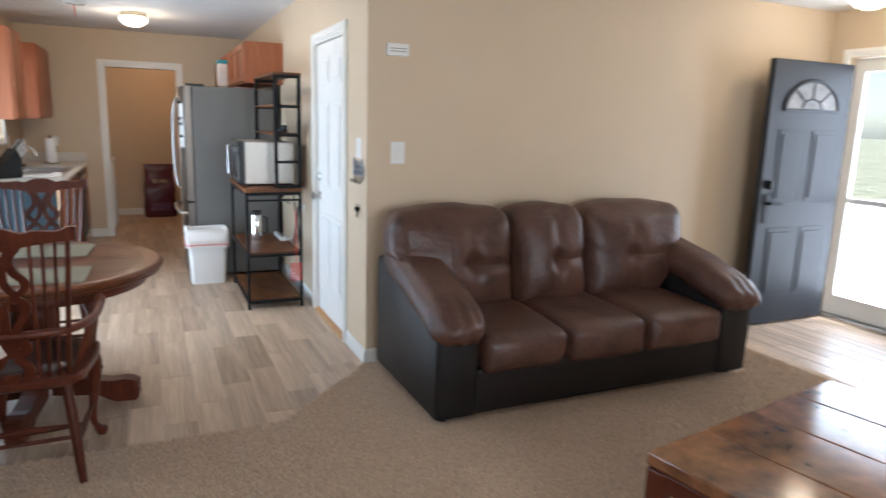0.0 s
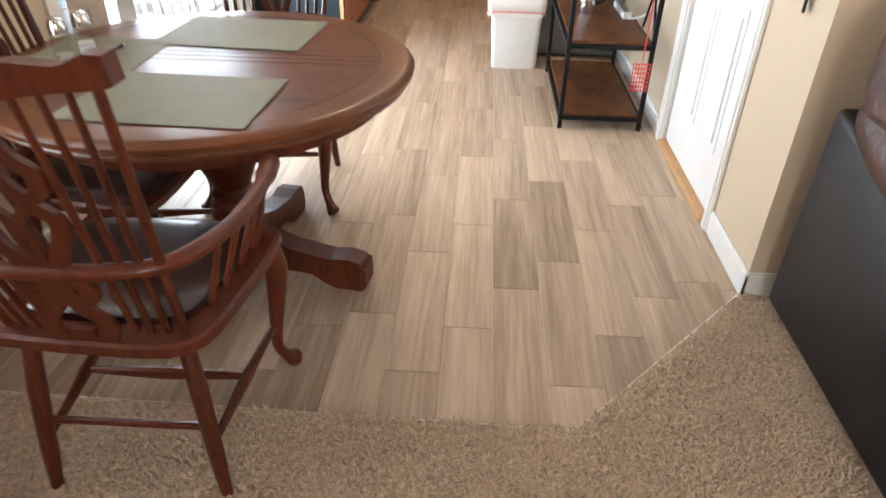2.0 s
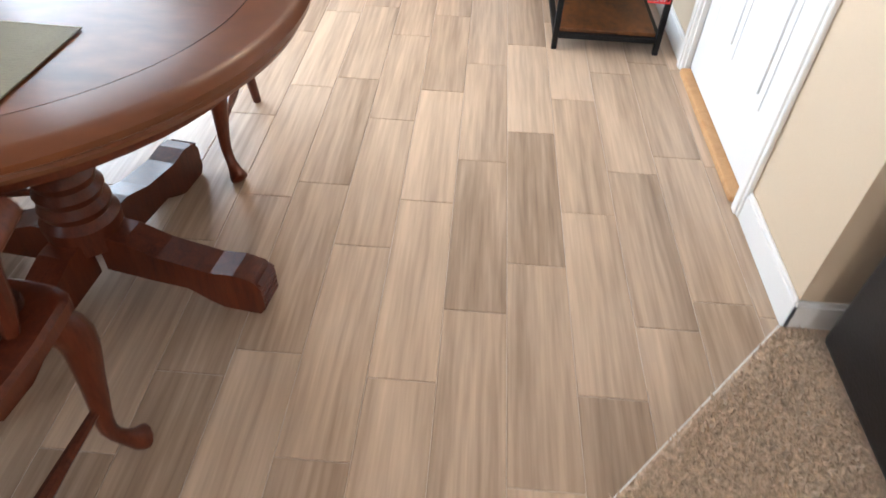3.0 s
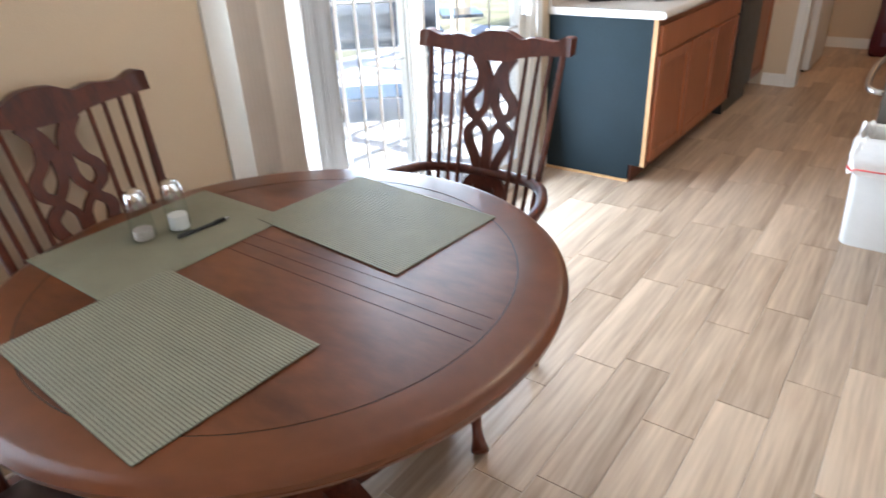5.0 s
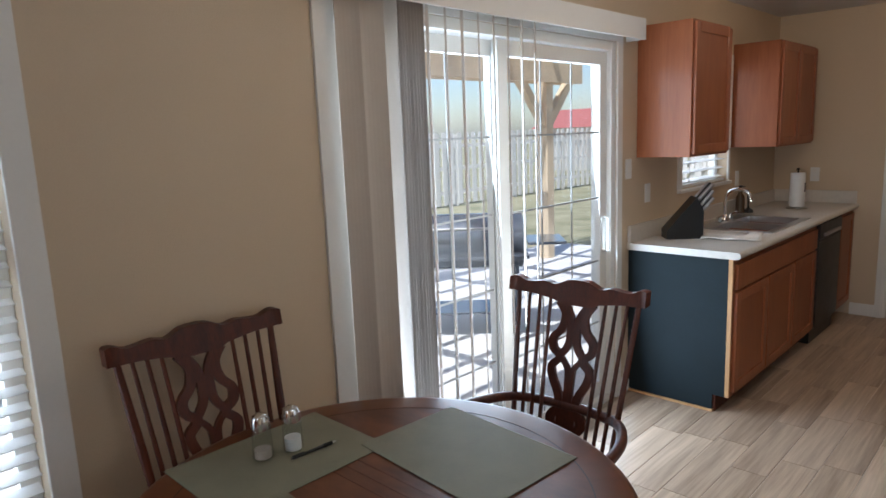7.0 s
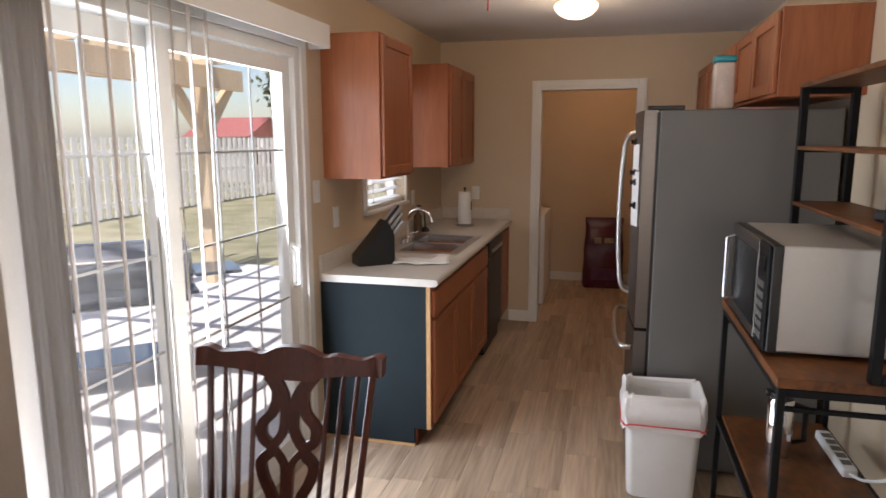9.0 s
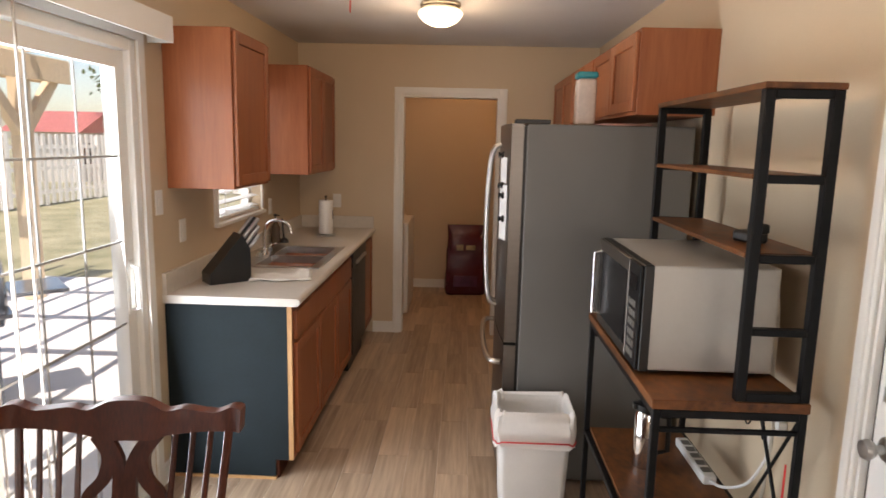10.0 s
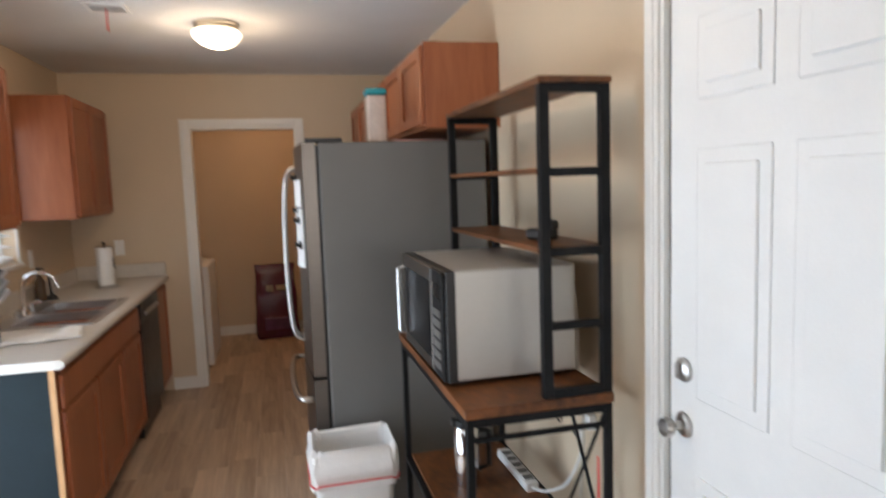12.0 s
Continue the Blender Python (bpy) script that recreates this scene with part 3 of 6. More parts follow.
# white bars greyed in colour, as they stand against the daylight
GRID = mat("backlit_grid_bar", (0.42, 0.42, 0.41), 0.5, vary=0.04)
mid = 5.09
for nm, p0, p1, xx in (("fixed_panel", a0 + 0.05, mid + 0.03, XO + 0.03), ("sliding_panel", mid - 0.04, a1 - 0.05, XO + 0.075)):
    pn = part(nm, boxes((xx, xx + 0.035, p0, p0 + 0.07, 0.04, s1 - 0.055), (xx, xx + 0.035, p1 - 0.07, p1, 0.04, s1 - 0.055), (xx, xx + 0.035, p0 + 0.07, p1 - 0.07, s1 - 0.125, s1 - 0.055), (xx, xx + 0.035, p0 + 0.07, p1 - 0.07, 0.04, 0.13)), WHITE, sl)
    g = part("pane", B(xx + 0.015, xx + 0.02, p0 + 0.07, p1 - 0.07, 0.13, s1 - 0.125), GLASS, pn)
    g.visible_shadow = False
    for k in (1, 2):
        yy = p0 + 0.07 + (p1 - p0 - 0.14) * k / 3
        part("grid_bar", B(xx + 0.021, xx + 0.027, yy - 0.0035, yy + 0.0035, 0.13, s1 - 0.125), GRID, pn)
    for k in (1, 2, 3, 4):
        zz = 0.13 + (s1 - 0.255) * k / 5
        part("grid_bar", B(xx + 0.0215, xx + 0.0275, p0 + 0.07, p1 - 0.07, zz - 0.0045, zz + 0.0045), GRID, pn)
bm = bmesh.new()
for xx in (XO + 0.075 + 0.035,):
    hy = a1 - 0.085
    tube(bm, [(xx, hy, 0.90), (xx + 0.035, hy, 0.91), (xx + 0.035, hy, 1.09), (xx, hy, 1.10)], 0.009, 8)
    box(bm, xx, xx + 0.006, hy - 0.02, hy + 0.02, 0.88, 1.12, 0.003, 1)
part("pull_handle", bm, WHITE, sl, "white pull handle")

# vertical blind: valance and vanes
vb = thing("vertical_blind", "white vertical vane blind drawn half open", "blinds")
part("valance", boxes((XW + 0.105, XW + 0.115, 3.97, 6.165, 2.055, 2.165), (XW + 0.001, XW + 0.105, 6.155, 6.165, 2.055, 2.165), (XW + 0.001, XW + 0.105, 3.97, 3.98, 2.055, 2.165), (XW + 0.001, XW + 0.105, 3.98, 6.155, 2.155, 2.165)), WHITE, vb, "white valance board")
part("head_track", B(XW + 0.035, XW + 0.075, 4.0, 6.12, 2.10, 2.135, 0.004), PLASTICW, vb)
VANE = mat("ivory_vane", (0.52, 0.455, 0.385), 0.55, vary=0.04, scale=6)


def vane(y, turn, w=0.089):
    bm = bmesh.new()
    n = 6
    prof = [((k / n - 0.5) * w, 0.006 * (1 - (2 * k / n - 1) ** 2)) for k in range(n + 1)]
    for z in (0.03, 2.11):
        for u, v in prof:
            bm.verts.new((u, v, z))
        for u, v in prof[::-1]:
            bm.verts.new((u, v - 0.0012, z))
    bm.verts.ensure_lookup_table()
    m = 2 * (n + 1)
    for k in range(m):
        bm.faces.new((bm.verts[k], bm.verts[(k + 1) % m], bm.verts[m + (k + 1) % m], bm.verts[m + k]))
    o = part("vane", bm, VANE, vb)
    o.matrix_basis = pose(XW + 0.055, y, 0, 0, 0, turn)


for y, turn in ((4.150, 70), (4.258, 66)):
    vane(y, turn)
for k in range(9):
    vane(4.335 + k * 0.016, 6 + 3 * math.sin(k * 1.7))
for k in range(8):
    vane(4.53 + k * 0.098, -51 + 3 * math.sin(k * 2.3))

# ---- dining furniture ----


def ribbon(bm, pts, w, y0, y1):
    """A flat curved strip in the x-z plane along pts (x, z), w wide (one or each)."""
    pts = [Vector((p[0], p[1])) for p in pts]
    ws = w if isinstance(w, list) else [w] * len(pts)
    L, R = [], []
    for i, p in enumerate(pts):
        d = (pts[min(i + 1, len(pts) - 1)] - pts[max(i - 1, 0)]).normalized()
        nrm = Vector((-d.y, d.x))
        L.append(p + nrm * ws[i] / 2)
        R.append(p - nrm * ws[i] / 2)
    a = [[bm.verts.new((q.x, y, q.y)) for q in L] for y in (y0, y1)]
    b = [[bm.verts.new((q.x, y, q.y)) for q in R] for y in (y0, y1)]
    for i in range(len(pts) - 1):
        bm.faces.new((a[0][i], a[0][i + 1], b[0][i + 1], b[0][i]))
        bm.faces.new((a[1][i + 1], a[1][i], b[1][i], b[1][i + 1]))
        bm.faces.new((a[0][i + 1], a[0][i], a[1][i], a[1][i + 1]))
        bm.faces.new((b[0][i], b[0][i + 1], b[1][i + 1], b[1][i]))
    bm.faces.new((a[0][0], b[0][0], b[1][0], a[1][0]))
    bm.faces.new((b[0][-1], a[0][-1], a[1][-1], b[1][-1]))


BACK_LEAN = Matrix(((1, 0, 0, 0), (0, 1, -0.21, -0.195 + 0.45 * 0.21), (0, 0, 1, 0), (0, 0, 0, 1)))


def back_y(z):
    return -0.195 - (z - 0.45) * 0.21


def dining_chair(arms, m, label):
    """A Windsor-style chair; it faces local +y."""
    ch = thing("dining_chair", label, "chair", m, "chairs round the dining table")
    W = 0.255
    # shaped seat with a pad
    out = [(-0.20, -0.22), (-0.255, -0.05), (-0.275, 0.16), (-0.24, 0.235), (0, 0.25), (0.24, 0.235), (0.275, 0.16), (0.255, -0.05), (0.20, -0.22), (0, -0.235)]
    loop = spline([*out, out[0]], 4)[:-1]
    bm = bmesh.new()
    lv = []
    for z, s in ((0.425, 0.94), (0.435, 1.0), (0.458, 1.0), (0.465, 0.97)):
        lv.append([bm.verts.new((p.x * s, p.y * s, z)) for p in loop])
    for a, b in zip(lv, lv[1:]):
        for k in range(len(a)):
            bm.faces.new((a[k], a[(k + 1) % len(a)], b[(k + 1) % len(a)], b[k]))
    bm.faces.new(lv[0][::-1])
    bm.faces.new(lv[-1])
    seat = part("seat", bm, CHERRY, ch, smooth=True)
    bm = bmesh.new()
    lv = []
    for z, s in ((0.466, 0.80), (0.482, 0.80), (0.492, 0.74), (0.496, 0.55)):
        lv.append([bm.verts.new((p.x * s, p.y * s + 0.02, z)) for p in loop])
    for a, b in zip(lv, lv[1:]):
        for k in range(len(a)):
            bm.faces.new((a[k], a[(k + 1) % len(a)], b[(k + 1) % len(a)], b[k]))
    bm.faces.new(lv[0][::-1])
    bm.faces.new(lv[-1])
    part("seat_pad", bm, SEATPAD, ch, "dark leather seat pad", smooth=True)
    for s in (-1, 1):
        # cabriole front leg with a pad foot
        pts = spline([(s * 0.215, 0.19, 0.43), (s * 0.245, 0.215, 0.36), (s * 0.235, 0.205, 0.22), (s * 0.225, 0.195, 0.10), (s * 0.245, 0.215, 0.035), (s * 0.262, 0.235, 0.012)], 4)
        rad = [0.030, 0.032, 0.034, 0.034, 0.032, 0.030, 0.027, 0.024, 0.022, 0.020, 0.018, 0.017, 0.016, 0.015, 0.015, 0.017, 0.020, 0.024, 0.027, 0.026, 0.012]
        bm = bmesh.new()
        tube(bm, pts, rad[:len(pts)], 10)
        bmesh.ops.bisect_plane(bm, geom=bm.verts[:] + bm.edges[:] + bm.faces[:], plane_co=(0, 0, 0.0), plane_no=(0, 0, -1), clear_outer=True)
        part("leg", bm, CHERRY, ch, smooth=True)
        bm = bmesh.new()
        tube(bm, [(s * 0.165, -0.17, 0.43), (s * 0.18, -0.19, 0.30), (s * 0.195, -0.215, 0.12), (s * 0.205, -0.23, 0.0)], [0.018, 0.021, 0.019, 0.014], 10)
        part("leg", bm, CHERRY, ch, smooth=True)
        bm = bmesh.new()
        tube(bm, [(s * 0.228, 0.198, 0.17), (s * 0.215, 0.09, 0.165), (s * 0.205, -0.01, 0.16), (s * 0.197, -0.10, 0.155), (s * 0.19, -0.205, 0.15)], [0.009, 0.012, 0.016, 0.012, 0.009], 8)
        part("stretcher", bm, CHERRY, ch, smooth=True)
    bm = bmesh.new()
    tube(bm, [(-0.206, 0.0, 0.16), (-0.1, 0.0, 0.16), (0, 0.0, 0.16), (0.1, 0.0, 0.16), (0.206, 0.0, 0.16)], [0.008, 0.013, 0.017, 0.013, 0.008], 8)
    part("stretcher", bm, CHERRY, ch, smooth=True)
    bm = bmesh.new()
    tube(bm, [(-0.188, -0.20, 0.20), (0.188, -0.20, 0.20)], 0.009, 8)
    part("stretcher", bm, CHERRY, ch, smooth=True)
    # crest rail with a waved top and square ears
    top = spline([(-W, 1.075), (-0.232, 1.078), (-0.19, 1.062), (-0.125, 1.068), (-0.085, 1.060), (-0.04, 1.078), (0, 1.081), (0.04, 1.078), (0.085, 1.060), (0.125, 1.068), (0.19, 1.062), (0.232, 1.078), (W, 1.075)], 4)
    bot = spline([(W, 1.030), (0.235, 1.026), (0.17, 1.022), (0.09, 1.010), (0.06, 0.998), (0, 0.996), (-0.06, 0.998), (-0.09, 1.010), (-0.17, 1.022), (-0.235, 1.026), (-W, 1.030)], 4)
    bm = bmesh.new()
    n = 40
    front, rear = [], []
    bt = bot[::-1]
    for k in range(n + 1):
        f = k / n
        p, q = top[round(f * (len(top) - 1))], bt[round(f * (len(bt) - 1))]
        bow = 0.03 * (1 - (2 * f - 1) ** 2)
        th = 0.015 if 0.05 < f < 0.95 else 0.019
        front.append((bm.verts.new((p.x, -bow + th, p.y)), bm.verts.new((q.x, -bow + th, q.y))))
        rear.append((bm.verts.new((p.x, -bow - th, p.y)), bm.verts.new((q.x, -bow - th, q.y))))
    for k in range(n):
        bm.faces.new((front[k][0], front[k][1], front[k + 1][1], front[k + 1][0]))
        bm.faces.new((rear[k][1], rear[k][0], rear[k + 1][0], rear[k + 1][1]))
        bm.faces.new((front[k][0], front[k + 1][0], rear[k + 1][0], rear[k][0]))
        bm.faces.new((front[k + 1][1], front[k][1], rear[k][1], rear[k + 1][1]))
    for k in (0, n):
        bm.faces.new((front[k][0], rear[k][0], rear[k][1], front[k][1]))
    bmesh.ops.transform(bm, matrix=BACK_LEAN, verts=bm.verts[:])
    part("crest_rail", bm, CHERRY, ch, smooth=True)

    def bow_at(x):
        return -0.03 * (1 - (x / W) ** 2)
    # spindles
    for k, x in enumerate((-0.225, -0.185, -0.145, -0.105, 0.105, 0.145, 0.185, 0.225)):
        xb = x * 0.80
        outer = abs(x) > 0.2
        p0, p1 = Vector((xb, -0.18 + bow_at(x) * 0.4, 0.45)), Vector((x, back_y(1.03) + bow_at(x), 1.03))
        if arms or not outer:
            rr = [0.0065, 0.0075, 0.007, 0.006] if not outer else [0.009, 0.010, 0.0095, 0.009]
            pts = [p0.lerp(p1, f) for f in (0, 0.4, 0.7, 1)]
        else:
            rr = [0.014, 0.016, 0.011, 0.017, 0.011, 0.013, 0.010]
            pts = [p0.lerp(p1, f) for f in (0, 0.2, 0.36, 0.40, 0.44, 0.6, 1)]
        bm = bmesh.new()
        tube(bm, pts, rr, 8)
        part("spindle", bm, CHERRY, ch, smooth=True)
    # pierced splat
    bm = bmesh.new()
    t = 0.007
    for s in (-1, 1):
        ribbon(bm, spline([(s * 0.052, 1.005), (s * 0.030, 0.965), (s * 0.036, 0.915), (s * 0.060, 0.880), (s * 0.058, 0.845), (s * 0.034, 0.818), (s * 0.058, 0.785), (s * 0.052, 0.745), (s * 0.032, 0.70), (s * 0.022, 0.655)], 4), 0.024, -t, t)
        ribbon(bm, spline([(s * 0.036, 1.0), (s * 0.014, 0.955), (s * 0.010, 0.90), (s * 0.014, 0.86), (s * 0.036, 0.822)], 4), 0.021, -t * 0.96, t * 0.96)
        ribbon(bm, spline([(s * 0.036, 0.822), (s * 0.010, 0.785), (s * 0.006, 0.74), (s * 0.006, 0.66)], 4), 0.016, -t * 0.92, t * 0.92)
        ribbon(bm, spline([(s * 0.008, 0.655), (s * 0.040, 0.63), (s * 0.046, 0.60), (s * 0.022, 0.565), (s * 0.040, 0.535), (s * 0.046, 0.50), (s * 0.030, 0.46)], 4), 0.030, -t * 0.9, t * 0.9)
    box(bm, -0.028, 0.028, -t * 0.85, t * 0.85, 0.57, 0.665)
    box(bm, -0.05, 0.05, -t * 0.8, t * 0.8, 0.455, 0.475)
    box(bm, -0.02, 0.02, -t * 0.8, t * 0.8, 0.475, 0.50)
    bmesh.ops.transform(bm, matrix=Matrix.Translation((0, -0.022, 0)) @ BACK_LEAN @ Matrix.Diagonal((1.24, 1, 1, 1)), verts=bm.verts[:])
    part("splat", bm, CHERRY, ch)
    if arms:
        by = back_y(0.66) - 0.02
        pts = spline([(-0.285, 0.175, 0.675), (-0.292, 0.06, 0.667), (-0.272, -0.10, 0.662), (-0.205, by + 0.035, 0.66), (-0.10, by, 0.66), (0, by - 0.006, 0.66), (0.10, by, 0.66), (0.205, by + 0.035, 0.66), (0.272, -0.10, 0.662), (0.292, 0.06, 0.667), (0.285, 0.175, 0.675)], 5)
        bm = bmesh.new()
        tube(bm, pts, [0.017 + 0.006 * (abs(2 * k / (len(pts) - 1) - 1) > 0.85) for k in range(len(pts))], 10)
        part("arm_bow", bm, CHERRY, ch, smooth=True)
        for s in (-1, 1):
            for f, (xa, ya) in enumerate(((0.283, 0.13), (0.287, 0.05), (0.279, -0.04), (0.262, -0.11))):
                bm = bmesh.new()
                r = [0.012, 0.015, 0.010, 0.010] if f == 0 else [0.0065, 0.0075, 0.007, 0.006]
                q = Vector((s * (0.225 - f * 0.008), ya * 0.95 + 0.01, 0.455))
                e = Vector((s * xa, ya, 0.665))
                tube(bm, [q, q.lerp(e, 0.35), q.lerp(e, 0.7), e], r, 8)
                part("arm_spindle", bm, CHERRY, ch, smooth=True)
    return ch


SEATPAD = mat("dark_leather_pad", (0.035, 0.016, 0.012), 0.28, vary=0.3, scale=8, coat=0.2, patchy=0.0)
TX, TY = -0.445, 3.61
dining_chair(True, pose(-0.405, 2.915, 0.006, 0, 0, 1), "cherry-stained windsor armchair with pierced splat, half on the carpet")
dining_chair(True, pose(-0.485, 4.225, 0, 0, 0, 183), "cherry-stained windsor armchair by the sliding door")
dining_chair(False, pose(-0.755, 3.495, 0, 0, 0, -91), "cherry-stained windsor side chair with its back to the wall")

table = thing("dining_table", "round polished cherry pedestal dining table with banded top", "table", pose(TX, TY, 0))
bm = bmesh.new()
lathe(bm, [(0, 0.722), (0.50, 0.722), (0.50, 0.692), (0.572, 0.692), (0.584, 0.697), (0.588, 0.706), (0.584, 0.712), (0.590, 0.715), (0.600, 0.722), (0.603, 0.735), (0.596, 0.742), (0.588, 0.7475), (0.575, 0.749), (0.503, 0.749)], 96)
part("table_rim", bm, TABLEEDGE, table, "lighter bevelled outer band", smooth=True)
bm = bmesh.new()
lathe(bm, [(0, 0.735), (0.500, 0.735), (0.500, 0.7485), (0, 0.7485)], 96)
top = part("tabletop", bm, TABLETOP, table)
bm = bmesh.new()
lathe(bm, [(0.4995, 0.746), (0.4995, 0.7478), (0.5035, 0.7478), (0.5035, 0.746)], 96)
part("inlay_groove", bm, BLACKP, table, "dark inlaid line")
for yy in (-0.004, 0.035, 0.075):
    part("leaf_joint", B(-math.sqrt(0.49 ** 2 - yy ** 2), math.sqrt(0.49 ** 2 - yy ** 2), yy - 0.0012, yy + 0.0012, 0.7480, 0.7492), CHERRY, table)
bm = bmesh.new()
lathe(bm, [(0.50, 0.640), (0.515, 0.640), (0.520, 0.66), (0.515, 0.691), (0.50, 0.691)], 64)
part("apron", bm, CHERRY, table, smooth=True)
bm = bmesh.new()
lathe(bm, [(0.0, 0.13), (0.085, 0.13), (0.09, 0.20), (0.075, 0.22), (0.082, 0.24), (0.070, 0.26), (0.078, 0.28), (0.066, 0.30), (0.072, 0.32), (0.060, 0.34), (0.070, 0.37), (0.098, 0.43), (0.105, 0.49), (0.092, 0.55), (0.062, 0.585), (0.07, 0.60), (0.13, 0.64), (0.14, 0.715), (0, 0.715)], 32)
part("pedestal", bm, CHERRY, table, smooth=True)
foot = [(0.05, 0.17), (0.05, 0.06), (0.16, 0.05), (0.26, 0.045), (0.31, 0.015), (0.345, 0.0), (0.44, 0.0), (0.455, 0.02), (0.455, 0.085), (0.435, 0.112), (0.39, 0.122), (0.33, 0.115), (0.20, 0.135), (0.12, 0.165)]
for a in (-8, 82, 172, 262):
    bm = bmesh.new()
    prism(bm, foot, -0.04, 0.04, pose(0, 0, 0, 0, 0, a))
    part("foot", bm, CHERRY, table)
    bm = bmesh.new()
    for k in range(5):
        prism(bm, [(0.447, 0.024 + k * 0.017), (0.459, 0.030 + k * 0.017), (0.447, 0.038 + k * 0.017)], -0.036, 0.036, pose(0, 0, 0, 0, 0, a))
    part("foot_carving", bm, CHERRY, table)


MATBACK = mat("dark_sage_weave", (0.10, 0.095, 0.06), 0.7, vary=0.15, scale=14, fine=200)


def placemat(x, y, z, turn, w=0.475, d=0.345):
    """Woven mat: thin base with raised cords across it."""
    ob = thing("placemat", "sage green woven vinyl placemat on the dining table", "placemat", pose(x, y, z, 0, 0, turn), "placemats")
    part("backing", B(-w / 2, w / 2, -d / 2, d / 2, 0.0, 0.0007), MATBACK, ob)
    bm = bmesh.new()
    n = 50
    for k in range(n):
        yy = -d / 2 + d * (k + 0.5) / n
        box(bm, -w / 2 + 0.001, w / 2 - 0.001, yy - d / n * 0.36, yy + d / n * 0.36, 0.0006, 0.0017)
    part("weave", bm, PLACEMAT, ob)
    return ob


placemat(-0.795, 3.555, 0.7493, 90)
placemat(-0.41, 3.29, 0.7511, -2)
placemat(-0.433, 3.898, 0.7511, -4)
SALTG = clear("shaker_glass", (0.93, 0.95, 0.95), 0.05)
for x, y, full, nm in ((-0.825, 3.527, 0.35, "pepper"), (-0.803, 3.607, 0.5, "salt")):
    sh = thing("shaker", f"glass {nm} shaker with chrome cap on a placemat", "shaker", pose(x, y, 0.7511) @ Matrix.Scale(1.28, 4), "salt and pepper shakers")
    bm = bmesh.new()
    lathe(bm, [(0, 0.0), (0.020, 0.0), (0.022, 0.004), (0.020, 0.062), (0.016, 0.070), (0, 0.070)], 12)
    part("glass_jar", bm, SALTG, sh, smooth=False)
    bm = bmesh.new()
    lathe(bm, [(0, 0.003), (0.0175, 0.003), (0.0175, 0.06 * full), (0, 0.06 * full)], 16)
    part("filling", bm, PLASTICW if nm == "salt" else mat("ground_pepper", (0.42, 0.37, 0.32), 0.9, vary=0.4, fine=300), sh)
    bm = bmesh.new()
    lathe(bm, [(0.0165, 0.066), (0.0195, 0.066), (0.0195, 0.080), (0.016, 0.094), (0.006, 0.100), (0, 0.100)], 20)
    part("cap", bm, CHROME, sh, "chrome cap", smooth=True)
pen = thing("pen", "black ballpoint pen lying on a placemat", "pen", pose(-0.747, 3.634, 0.7568, 0, 0, 87))
for nm, x0, x1, r0, r1, mt in (("barrel", -0.068, 0.03, 0.0035, 0.0048, BLACKP), ("grip", 0.03, 0.058, 0.0056, 0.0052, BLACKM), ("tip", 0.058, 0.072, 0.0045, 0.001, STEEL)):
    bm = bmesh.new()
    tube(bm, [(x0, 0, 0), (x1, 0, 0)], [r0, r1], 10)
    part(nm, bm, mt, pen)
part("clip", B(-0.066, -0.03, -0.0012, 0.0012, 0.0045, 0.0068), BLACKP, pen)

# ---- sofa ----
sofa = thing("sofa", "three-seat brown leather sofa with pillow arms, black base", "sofa", pose(1.32, 2.60, 0.012))
SWD, SDP = 2.10, 0.94


